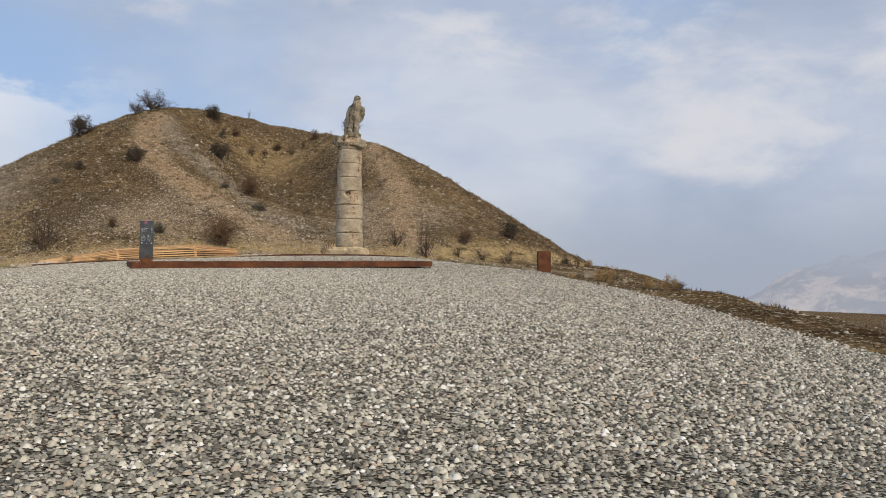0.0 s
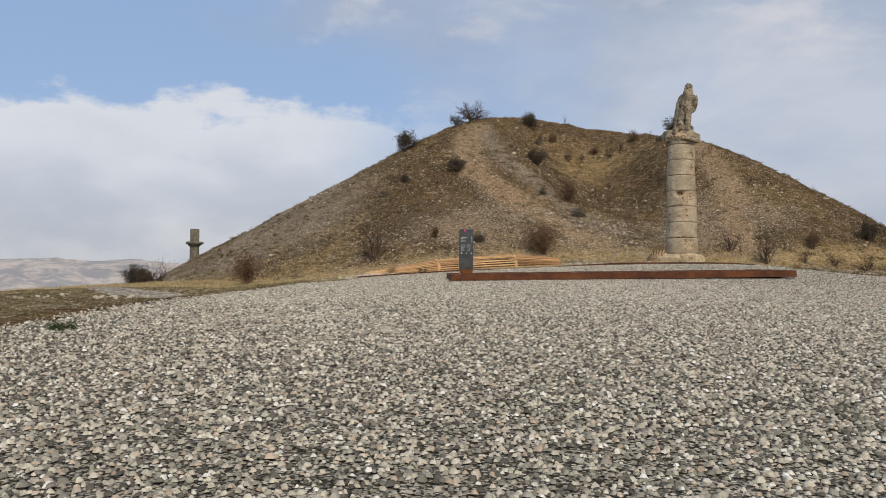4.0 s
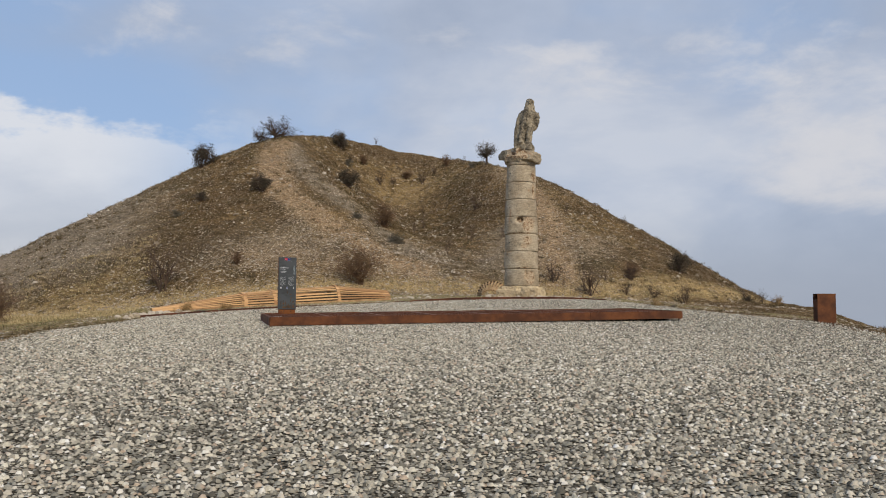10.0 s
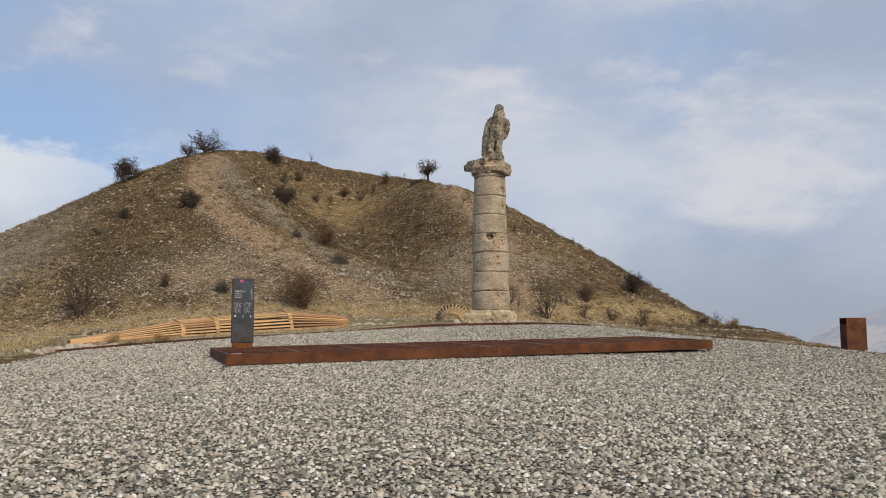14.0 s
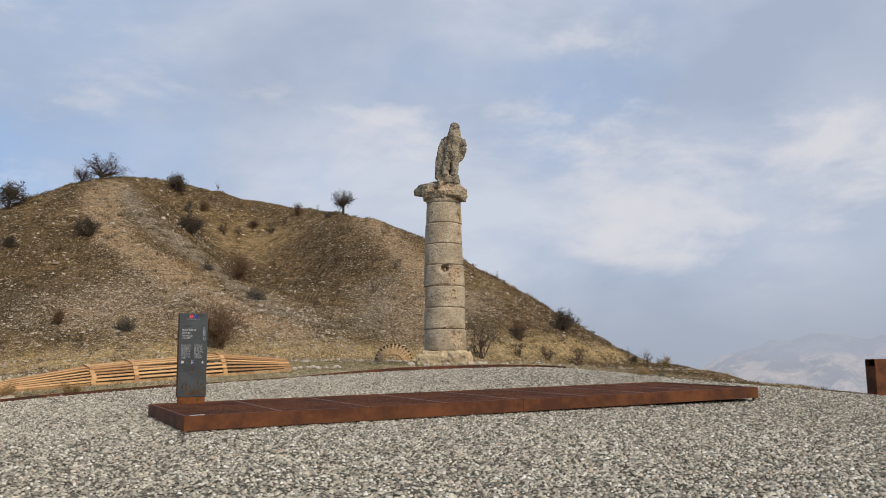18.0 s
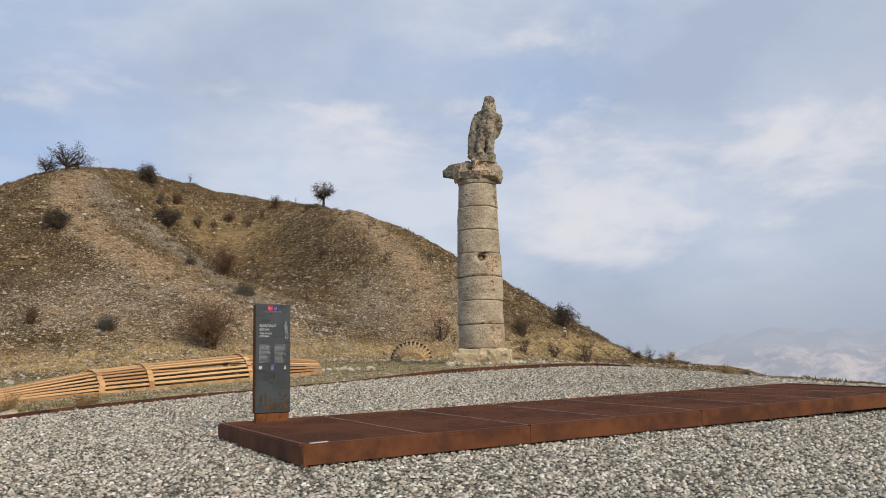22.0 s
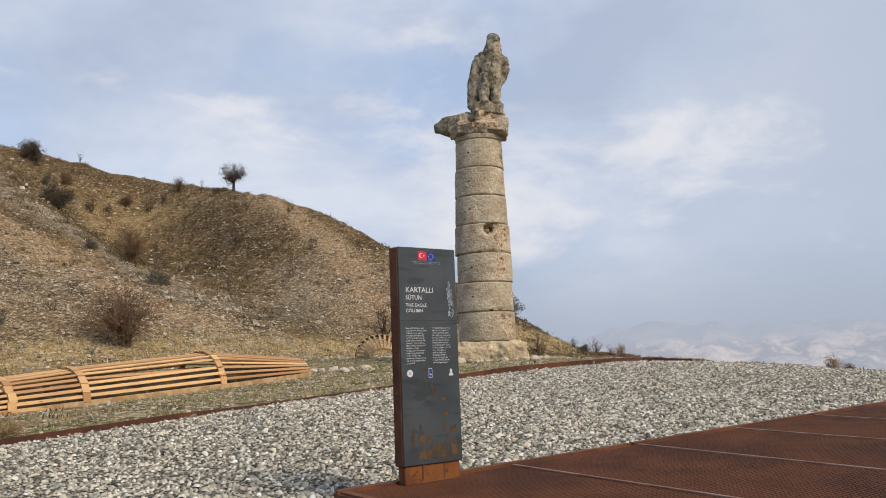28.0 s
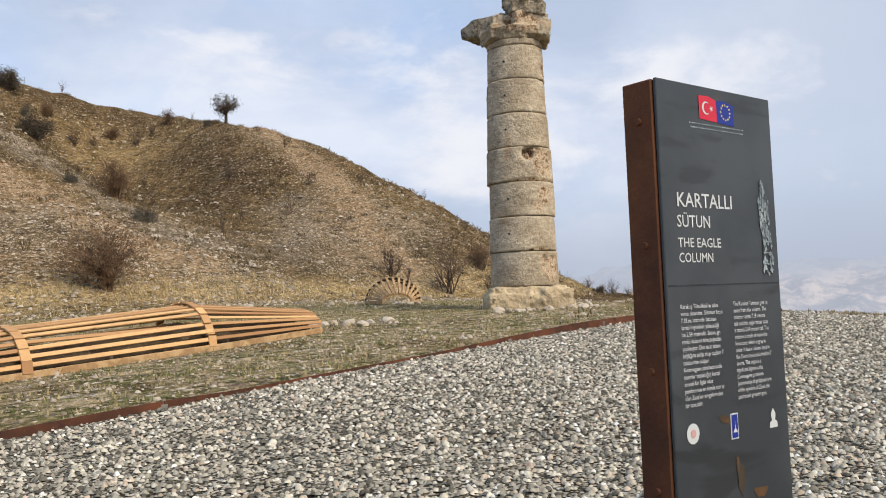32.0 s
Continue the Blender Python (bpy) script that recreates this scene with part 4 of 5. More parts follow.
    for _ in range(34):
        x, z = rng.uniform(0.03, w - 0.03), 0.12 + abs(rng.gauss(0, 0.22 if _ < 16 else 0.035))
        sx, sz = rng.uniform(0.006, 0.03), rng.uniform(0.012, 0.06)
        q = rng.uniform(0, 6)
        flat_patch([(min(max(x + sx * math.cos(a) * (1 + 0.35 * math.sin(3 * a + q)), 0.012), w - 0.012), max(z + sz * math.sin(a) * (1 + 0.4 * math.cos(2 * a + q)), 0.112)) for a in np.linspace(0, 6.28, 16, endpoint=False)], streak_mat, "rust_run", face, Y0 + 0.0002 - 0.00001 * _)


stele()


# ---- eagle column ----
CX, CY = 15.89, 51.05
CZ = gz(CX, CY)


def drum_mesh(name, r0, r1, h, seed, cuts=()):
    bm = bmesh.new()
    layer = bm.verts.layers.float.new("broken")
    n, rows = 108, 26
    rings = []
    torn = []
    for k in range(rows + 1):
        s = k / rows
        edge = min(s, 1 - s) * h
        worn = 0.018 * math.exp(-edge / 0.016)
        ring = []
        for i in range(n):
            a = 2 * math.pi * i / n
            r = r0 + (r1 - r0) * s - worn * (1 + 1.4 * noise.noise((math.cos(a) * 4, math.sin(a) * 4, seed * 3 + (5 if s > 0.5 else 0))))
            r += 0.012 * noise.fractal((math.cos(a) * 2.2, math.sin(a) * 2.2, s * h * 2 + seed), 0.8, 2, 4)
            scar = 0.0
            for ca, cs, wa, ws, depth in cuts:
                da = (a - ca + math.pi) % (2 * math.pi) - math.pi
                q = (da / wa) ** 2 + ((s - cs) / ws) ** 2
                scar = max(scar, math.exp(-q))
                r -= depth * math.exp(-q * q * q) * (0.75 + 0.7 * noise.fractal((math.cos(a) * 7, math.sin(a) * 7, s * 7 + seed), 0.8, 2, 3))
            ring.append(bm.verts.new((r * math.cos(a), r * math.sin(a), s * h)))
            torn.append(scar)
        rings.append(ring)
    for p, q in zip(rings, rings[1:]):
        for i in range(n):
            bm.faces.new((p[i], p[(i + 1) % n], q[(i + 1) % n], q[i]))
    bm.faces.new(rings[0][::-1]), bm.faces.new(rings[-1])
    for v, scar in zip([v for ring in rings for v in ring], torn):
        v[layer] = scar
    return bm


def block(bm, lo, hi, m=None, cuts=3):
    made = bmesh.ops.create_cube(bm, size=1.0)["verts"]
    for v in made:
        v.co = Vector([lo[i] + (v.co[i] + 0.5) * (hi[i] - lo[i]) for i in range(3)])
    if m is not None:
        bmesh.ops.transform(bm, matrix=m, verts=made)


def eagle_column():
    col = thing("stone_column", pose(CX, CY, CZ, 0, 0, 0), "tall weathered limestone column of seven drums with a broken capital", "column")
    face = math.radians(-125)   # the side turned to the deck
    bm = bmesh.new()
    block(bm, (-0.98, -1.00, -0.3), (1.00, 0.98, 0.36), pose(0, 0, 0, 0, 0, -37))
    block(bm, (-0.90, -0.93, 0.2), (0.93, 0.90, 0.53), pose(0, 0, 0, 0, 0, -38))
    block(bm, (0.30, -1.03, -0.3), (1.05, -0.2, 0.46), pose(0, 0, 0, 0, 0, -35))
    bmesh.ops.create_cone(bm, cap_ends=True, segments=40, radius1=0.9, radius2=0.83, depth=0.2, matrix=Matrix.Translation((0, 0, 0.45)))
    part_of("base_block", rugged(fused(bm, 0.035, 0.08, 1.9, 2, 3), 0.03, 7.0, 1), base_mat, col, "pale chipped square base block", True)
    z = 0.56
    h = (9.14 - CZ - z) / 7
    r_low, r_high = 0.855, 0.712
    cuts = {0: ((face + 0.50, 0.66, 0.085, 0.24, 0.10), (face + 0.80, 0.5, 0.34, 0.42, 0.035)),
            1: ((face + 0.45, 0.0, 0.5, 0.09, 0.04),),
            2: ((face + 0.42, 0.30, 0.22, 0.16, 0.03), (face + 0.62, 0.62, 0.30, 0.28, 0.015)),
            3: ((face + 0.16, 0.80, 0.23, 0.19, 0.30), (face + 0.36, 0.90, 0.20, 0.10, 0.20), (face + 0.72, 0.55, 0.42, 0.50, 0.06), (face + 0.30, 0.02, 0.75, 0.06, 0.06)),
            5: ((face + 1.25, 0.5, 0.16, 0.6, 0.10),), 6: ((face + 1.3, 0.3, 0.3, 0.4, 0.04),)}
    for k in range(7):
        a, b = k / 7, (k + 1) / 7
        bulge = 0.02 * math.sin(math.pi * a) + (0.028 if k == 3 else 0.0)
        me = part("drum", drum_mesh("drum", r_low + (r_high - r_low) * a + bulge, r_low + (r_high - r_low) * b + 0.02 * math.sin(math.pi * b) + (0.028 if k == 3 else 0.0), h - 0.018, 3.7 * k + 1, cuts.get(k, ())), stone_mat, col, "", True)
        me.location = (random.uniform(-0.026, 0.026), random.uniform(-0.026, 0.026), z + k * h)
        me.rotation_euler.z = random.uniform(-0.04, 0.04)
        for i in range(2 if k in (1, 2, 4, 5, 6) else 0):
            bm = bmesh.new()
            a = face - 0.55 + i * 2.6
            rr = r_low + (r_high - r_low) * (k + 0.5) / 7 + 0.012
            bmesh.ops.create_cone(bm, cap_ends=True, segments=8, radius1=0.028, radius2=0.028, depth=0.05, matrix=Matrix.Translation((rr * math.cos(a), rr * math.sin(a), z + (k + 0.5) * h)) @ pose(0, 0, 0, 0, 90, math.degrees(a)))
            part("lifting_hole", bm, smear_mat, col, "small dark dowel hole")
    top = z + 7 * h
    bm = bmesh.new()
    bmesh.ops.create_cone(bm, cap_ends=True, segments=48, radius1=0.70, radius2=0.72, depth=0.10, matrix=Matrix.Translation((0, 0, top + 0.04)))
    bmesh.ops.create_cone(bm, cap_ends=True, segments=48, radius1=0.70, radius2=0.74, depth=0.06, matrix=Matrix.Translation((0, 0, top + 0.12)))
    part_of("necking", fused(bm, 0.035, 0.02, 3, 1), stone_mat, col, "", True)
    # broken capital: flaring echinus, slab left standing on one side
    view = math.degrees(face) + 90
    bm = bmesh.new()
    turn = pose(0, 0, 0, 0, 0, view)
    bmesh.ops.create_cone(bm, cap_ends=True, segments=40, radius1=0.74, radius2=0.90, depth=0.30, matrix=Matrix.Translation((0, 0, top + 0.30)))
    block(bm, (-0.24, -0.80, 0.26), (0.60, 0.5, 0.80), turn @ pose(0, 0, top, 0, 6, 8))
    block(bm, (-0.62, -0.52, top + 0.34), (0.62, 0.66, top + 0.80), turn)
    block(bm, (0.36, -0.56, 0.24), (0.84, 0.50, 0.74), turn @ pose(0, 0, top, 0, 8, -6))
    block(bm, (-0.76, -0.46, 0.26), (-0.2, 0.3, 0.62), turn @ pose(0, 0, top, 0, -6, 12))
    me = fused(bm, 0.03, 0.05, 2.4, 5, 1)
    me = rugged(me, 0.024, 8.0, 3)
    layer = me.attributes.new("broken", "FLOAT", "POINT")
    back = turn.inverted()
    layer.data.foreach_set("value", [0.9 if (back @ v.co).y < -0.5 and -0.34 < (back @ v.co).x < 0.5 and v.co.z > top + 0.3 else 0.0 for v in me.vertices])
    part_of("capital", me, stone_mat, col, "broken flaring capital with rough fractured faces", True)
    # what is left of the square slab: one sloping beam that runs out behind
    bm = bmesh.new()
    turn = pose(0, 0, 0, 0, 0, view - 38)
    outline = ((-1.36, 0.50), (-1.36, 0.76), (-0.92, 0.90), (-0.05, 0.92), (-0.05, 0.30), (-0.62, 0.32), (-0.98, 0.46))
    ends = [[bm.verts.new(turn @ Vector((x, y * (1.0 if x > -1.2 else 0.82), top + z))) for x, z in outline] for y in (-0.50, 0.46)]
    bm.faces.new(ends[0]), bm.faces.new(ends[1][::-1])
    for i in range(len(outline)):
        j = (i + 1) % len(outline)
        bm.faces.new((ends[0][j], ends[0][i], ends[1][i], ends[1][j]))
    bmesh.ops.recalc_face_normals(bm, faces=bm.faces)
    part_of("slab_stub", fused(bm, 0.03, 0.035, 2.6, 8, 2), lichen_mat, col, "projecting dark stub of the slab", True)
    return top + 0.76


EAGLE_Z = eagle_column()


def stone_bird():
    """The bird stands upright with folded wings; one plain worn mesh."""
    bm = bmesh.new()

    def limb(p, q, r0, r1, flat=1.0):
        p, q = Vector(p), Vector(q)
        m = Matrix.Translation((p + q) / 2) @ (q - p).to_track_quat("Z", "Y").to_matrix().to_4x4() @ Matrix.Diagonal((1, flat, 1, 1))
        bmesh.ops.create_cone(bm, cap_ends=True, segments=20, radius1=r0, radius2=r1, depth=(q - p).length, matrix=m)
        ball(bm, p, (r0, r0, r0))
        ball(bm, q, (r1, r1, r1))

    block(bm, (-0.44, -0.46, -0.05), (0.42, 0.40, 0.20))
    ball(bm, (0.24, -0.34, 0.16), (0.22, 0.18, 0.17))
    limb((0.0, 0.04, 1.0), (0.05, -0.04, 1.58), 0.32, 0.34)
    limb((0.05, -0.06, 1.64), (0.07, -0.08, 2.12), 0.32, 0.20)
    ball(bm, (0.07, -0.08, 2.20), (0.205, 0.22, 0.17))
    ball(bm, (0.08, -0.27, 2.14), (0.06, 0.10, 0.09))
    # one wing folded down to the plinth, the other broken off halfway
    limb((-0.24, 0.00, 1.66), (-0.40, 0.06, 1.10), 0.15, 0.13, 1.5)
    limb((-0.40, 0.06, 1.10), (-0.47, 0.10, 0.18), 0.13, 0.08, 1.7)
    limb((0.33, 0.00, 1.64), (0.47, 0.03, 1.42), 0.16, 0.13, 1.4)
    limb((0.47, 0.03, 1.42), (0.36, 0.08, 0.95), 0.13, 0.08, 1.5)
    for x, lean in ((-0.14, -0.02), (0.20, 0.02)):
        limb((x, -0.22, 0.2), (x + lean, -0.16, 1.02), 0.125, 0.165)
        ball(bm, (x, -0.34, 0.24), (0.16, 0.19, 0.09))
    block(bm, (-0.32, 0.12, 0.1), (0.26, 0.34, 1.1))
    me = fused(bm, 0.024, 0.035, 2.6, 4, 3)
    rugged(me, 0.02, 8.0, 2)
    ob = part_of("bird_statue", me, lichen_mat, None, smooth=True)
    ob.matrix_basis = pose(CX + 0.03, CY - 0.42, CZ + EAGLE_Z + 0.05, 0, 5.5, -31) @ Matrix.Diagonal((1.03, 1, 1.09, 1))
    tagged(ob, "weathered grey stone statue of a standing bird on the column", "statue")


stone_bird()


# ---- timber covers ----
def slat_arc(s, half, high):
    """A place on the rounded cross section: s from -1 (near foot) to 1 (far foot)."""
    a = math.pi / 2 * (1 - s)
    return half * math.cos(a) * 1.0, high * math.sin(a)


def timber_cover():
    """A long slatted cover, rounded like an upturned boat, over a strip of ruins."""
    a, b = Vector((-1.6, 47.2, 0)), Vector((8.75, 49.35, 0))
    along = (b - a).normalized()
    heading = math.degrees(math.atan2(along.y, along.x))
    length = (b - a).length
    cover = thing("slatted_timber_cover", pose(a.x, a.y, 0, 0, 0, heading), "long rounded protective cover of raw pine slats on the grass", "timber cover")

    def floor_at(x):
        p = a + along * x
        return gz(p.x, p.y) + 0.02

    # stations along the cover: place, half width, height
    stations = [(0.15, 0.30, 0.14), (3.75, 0.78, 0.54), (5.0, 0.82, 0.60), (7.85, 0.80, 0.68), (10.4, 0.46, 0.36)]
    count = 18
    rng = random.Random(7)
    for (x0, w0, h0), (x1, w1, h1) in zip(stations, stations[1:]):
        for k in range(count):
            s = -1 + 2 * k / (count - 1)
            y0, z0 = slat_arc(s, w0, h0)
            y1, z1 = slat_arc(s, w1, h1)
            sag = rng.uniform(-0.03, 0.03)
            p, q = Vector((x0 - 0.03, y0 + sag, floor_at(x0) + z0 + 0.03)), Vector((x1 + 0.03, y1 + rng.uniform(-0.03, 0.03), floor_at(x1) + z1 + 0.03 + rng.uniform(-0.02, 0.01)))
            if x0 == 5.0 and k == 4:
                q.z -= 0.09
            bm = bmesh.new()
            tilt = math.degrees(math.pi / 2 * s)
            wide = 0.060 if x0 > 0.5 and x1 < 10 else 0.052
            turn = (q - p).to_track_quat("X", "Z").to_matrix().to_4x4()
            box(bm, (0, -wide / 2, -0.012), ((q - p).length, wide / 2, 0.012), 0.003, Matrix.Translation(p) @ turn @ pose(0, 0, 0, -tilt * 0.95, 0, 0))
            part("slat", bm, timber_mat, cover)
    for x, wd, hg in stations[1:4]:
        n = 12
        pts = [slat_arc(-1 + 2 * i / n, wd + 0.02, hg + 0.035) for i in range(n + 1)]
        for i, ((ya, za), (yb, zb)) in enumerate(zip(pts, pts[1:])):
            lean = math.degrees(math.atan2(zb - za, yb - ya))
            m = Matrix.Translation((x + rng.uniform(-0.015, 0.015), (ya + yb) / 2, floor_at(x) + 0.03 + (za + zb) / 2)) @ pose(0, 0, 0, lean, 0, rng.uniform(-3, 3))
            part("rib_block", boxed((-0.07, -0.085, -0.012), (0.07, 0.085, 0.016), 0.003, m), timber_mat, cover)
    # added dark fill that stands in for the shade inside the slats
    bm = bmesh.new()
    rows = []
    for k in range(41):
        x = 0.3 + k * 0.248
        wd, hg = np.interp(x, [q[0] for q in stations], [q[1] for q in stations]), np.interp(x, [q[0] for q in stations], [q[2] for q in stations])
        rows.append([bm.verts.new((x, 0.84 * wd * math.cos(t), floor_at(x) - 0.05 + (0.05 + 0.55 * hg * math.sin(t)) * (1 + 0.3 * noise.noise((x * 2, t * 3, 1.0))))) for t in np.linspace(0, math.pi, 9)])
    for p, q in zip(rows, rows[1:]):
        for i in range(8):
            bm.faces.new((p[i], p[i + 1], q[i + 1], q[i]))
    bmesh.ops.recalc_face_normals(bm, faces=bm.faces)
    part("earth_bank", bm, shade_fill_mat, cover, "added dark fill standing in for the shade under the slats", True)
    for side in (-1, 1):
        for (x0, w0, h0), (x1, w1, h1) in zip(stations, stations[1:]):
            p, q = Vector((x0, side * w0, floor_at(x0) + 0.01)), Vector((x1, side * w1, floor_at(x1) + 0.01))
            part("ground_rail", beam(p, q, 0.05, 0.10), old_timber_mat, cover, "greyed pine ground rail")


timber_cover()


def fan_cover():
    """The far cover, seen against its rounded end: slats fanned like half a wheel."""
    x, y = 16.5, 57.6
    cover = thing("slatted_timber_cover", pose(x, y, gz(x, y), 0, 0, 62) @ Matrix.Diagonal((1.12, 1.12, 1.25, 1)), "weathered slatted timber cover seen against its rounded end", "timber cover")
    count = 15
    for k in range(count):
        a = math.pi * k / (count - 1)
        near, far = (math.cos(a) * 0.40, math.sin(a) * 0.20), (math.cos(a) * 0.80, math.sin(a) * 0.62)
        p, q = Vector((0.0, near[0], near[1] + 0.05)), Vector((0.9, far[0], far[1] + 0.06))
        turn = (q - p).to_track_quat("X", "Z").to_matrix().to_4x4()
        part("slat", boxed((0, -0.034, -0.03), ((q - p).length, 0.034, 0.03), 0.003, Matrix.Translation(p) @ turn @ pose(0, 0, 0, math.degrees(a) - 90, 0, 0)), old_timber_mat, cover)
        # wide back slats, coloured dark to imitate the shade inside the hoop
        r = Vector((1.7, far[0] * 0.95, far[1] * 0.9 + 0.06))
        turn = (r - q).to_track_quat("X", "Z").to_matrix().to_4x4()
        part("slat", boxed((0, -0.09, -0.01), ((r - q).length, 0.09, 0.01), 0.003, Matrix.Translation(q) @ turn @ pose(0, 0, 0, math.degrees(a) - 90, 0, 0)), twig_and_shade_mat, cover)
    for px, ry, rz in ((0.04, 0.31, 0.19), (0.92, 0.76, 0.58)):
        bm = bmesh.new()
        pts = [Vector((px, ry * math.cos(t), 0.06 + rz * math.sin(t))) for t in np.linspace(0, math.pi, 15)]
        rings = [[bm.verts.new(p + Vector((dx, dn * math.cos(t), dn * math.sin(t)))) for dx, dn in ((-0.03, -0.03), (0.03, -0.03), (0.03, 0.0), (-0.03, 0.0))] for p, t in zip(pts, np.linspace(0, math.pi, 15))]
        for u, v in zip(rings, rings[1:]):
            for i in range(4):
                bm.faces.new((u[i], u[(i + 1) % 4], v[(i + 1) % 4], v[i]))
        part("hoop", bm, old_timber_mat, cover)


fan_cover()


# ---- litter bin ----
def litter_bin(x, y, turn, size=1.0, wide=0.60):
    """A steel box, open under its lid on one side."""
    bin_ = thing("litter_bin", pose(x, y, gz(x, y) - 0.01, 0, 0, turn), "rust-orange steel litter bin with a dark opening", "litter bin", "steel litter bins")
    w, d, h, t = wide * size, 0.42 * size, 0.97 * size, 0.012
    part("front_panel", boxed((0, 0, 0), (w, t, h), 0.003), rust_mat, bin_)
    part("back_panel", boxed((0, d - t, 0), (w, d, h), 0.003), rust_mat, bin_)
    part("side_panel", boxed((w - t, t, 0), (w, d - t, h), 0.003), rust_mat, bin_)
    part("side_panel", boxed((0, t, 0.0), (t, d - t, h * 0.80), 0.003), rust_mat, bin_)
    part("top_plate", boxed((t, t, h - t), (w - t, d - t, h), 0.002), rust_mat, bin_)
    part("liner", boxed((0.05, 0.04, 0.05), (w - 0.05, d - 0.04, h * 0.66), 0.01), smear_mat, bin_, "dark inner bucket")
    for px, py in ((0.06, 0.06), (w - 0.1, 0.06), (0.06, d - 0.1), (w - 0.1, d - 0.1)):
        part("foot", boxed((px, py, -0.03), (px + 0.04, py + 0.04, 0.004), 0.002), rust_mat, bin_)
    return bin_


litter_bin(20.28, 35.02, -20)
litter_bin(-28.6, 97.0, 10, 0.9, 0.6)


# ---- plants ----
def tubes(name, segs, mat, sides=3):
    """Thin tapered branches from (start, end, radius, radius) in one mesh."""
    a, b = np.array([s[0] for s in segs], float), np.array([s[1] for s in segs], float)
    ra, rb = np.array([s[2] for s in segs]), np.array([s[3] for s in segs])
    along = b - a
    along /= np.linalg.norm(along, axis=1)[:, None] + 1e-9
    helper = np.where(np.abs(along[:, 2:3]) > 0.9, np.array([[1.0, 0, 0]]), np.array([[0, 0, 1.0]]))
    u = np.cross(along, helper)
    u /= np.linalg.norm(u, axis=1)[:, None]
    v = np.cross(along, u)
    co = []
    for p, r in ((a, ra), (b, rb)):
        for i in range(sides):
            t = 2 * np.pi * i / sides
            co.append(p + (u * math.cos(t) + v * math.sin(t)) * r[:, None])
    co = np.stack(co, 1).reshape(-1, 3)
    base = (np.arange(len(segs)) * 2 * sides)[:, None, None]
    quad = np.array([[i, (i + 1) % sides, sides + (i + 1) % sides, sides + i] for i in range(sides)])
    me = raw_mesh(name, co, (base + quad[None]).reshape(-1), 4)
    me.materials.append(mat)
    return me


def grow(rng, start, heading, length, radius, level, segs, tips, spread, rise):
    """One limb with side branches, down to twigs."""
    p, d = Vector(start), Vector(heading).normalized()
    steps = 4 if level > 1 else 3
    for i in range(steps):
        d = (d + Vector((rng.gauss(0, 1), rng.gauss(0, 1), rng.gauss(0, 1) + rise)) * 0.16).normalized()
        q = p + d * (length / steps)
        r0, r1 = radius * (1 - 0.75 * i / steps), radius * (1 - 0.75 * (i + 1) / steps)
        segs.append((tuple(p), tuple(q), r0, max(r1, 0.003)))
        if level > 0:
            for _ in range(2 if i else 1):
                e = (d + Vector((rng.gauss(0, 1), rng.gauss(0, 1), rng.gauss(0, 1))) * spread).normalized()
                grow(rng, q, e, length * rng.uniform(0.42, 0.62), r1 * 0.75, level - 1, segs, tips, spread, rise)
        p = q
    tips.append(tuple(p))


def leaf_cards(name, tips, size, per, mat, seed):
    """Many small leaves about the twig ends, in one mesh."""
    rng = np.random.default_rng(seed)
    t = np.repeat(np.array(tips, float), per, 0)
    t = t + rng.normal(0, size * 1.8, t.shape)
    n = len(t)
    u = rng.normal(0, 1, (n, 3))
    u /= np.linalg.norm(u, axis=1)[:, None]
    v = np.cross(u, rng.normal(0, 1, (n, 3)))
    v /= np.linalg.norm(v, axis=1)[:, None]
    s = size * rng.uniform(0.6, 1.3, (n, 1))
    co = np.stack([t - u * s, t + v * s * 0.45, t + u * s, t - v * s * 0.45], 1).reshape(-1, 3)
    me = raw_mesh(name, co, np.arange(4 * n), 4)
    me.materials.append(mat)
    return me


def shrub_kind(seed, high, wide, stems, mat, leafy=0.0, leaf=None, per=3, level=2):
    rng = random.Random(seed)
    segs, tips = [], []
    for _ in range(stems):
        a = rng.uniform(0, 2 * math.pi)
        lean = rng.uniform(0.1, wide)
        grow(rng, (rng.gauss(0, 0.05), rng.gauss(0, 0.05), -0.05), (lean * math.cos(a), lean * math.sin(a), 1), high * rng.uniform(0.55, 0.85), 0.022 * high, level, segs, tips, 0.55, 0.25)
    wood = tubes("branches", segs, mat)
    crown = leaf_cards("foliage", tips, leafy, per, leaf, seed) if leafy else None
    return wood, crown


def plant(name, kind, x, y, size, label, category, group="", flat=1.0):
    wood, crown = kind
    ob = thing(name, pose(x, y, gz(x, y) - 0.05, 0, 0, (x * 47 + y * 31) % 360) @ Matrix.Diagonal((0.8 * size, 0.8 * size, 0.8 * size * flat, 1)), label, category, group)
    part_of("stem", wood, None, ob)
    if crown:
        part_of("foliage", crown, None, ob)
    return ob


RUSSET = [shrub_kind(s, 1.0, 0.55, 22, russet_mat, 0.014, russet_mat, 8) for s in (1, 2)]
BARE = [shrub_kind(s, 1.0, 0.6, 9, twig_and_shade_mat) for s in (3, 4)]
SAGE = [shrub_kind(s, 0.75, 1.3, 9, sage_mat, 0.03, sage_mat, 8) for s in (5, 6)]
DARK = [shrub_kind(s, 0.95, 0.95, 11, twig_and_shade_mat, 0.034, leaf_mat, 10) for s in (7, 8)]
gold_mat = surface("golden_twigs", mottled((0.24, 0.15, 0.06), (0.36, 0.24, 0.11), (0.15, 0.09, 0.045), 3, 25), 0.95)
GOLD = [shrub_kind(s, 0.85, 1.0, 9, gold_mat, 0.03, gold_mat, 6) for s in (12, 13)]
GREEN = [shrub_kind(11, 0.75, 1.3, 9, green_mat, 0.05, green_mat, 9)]
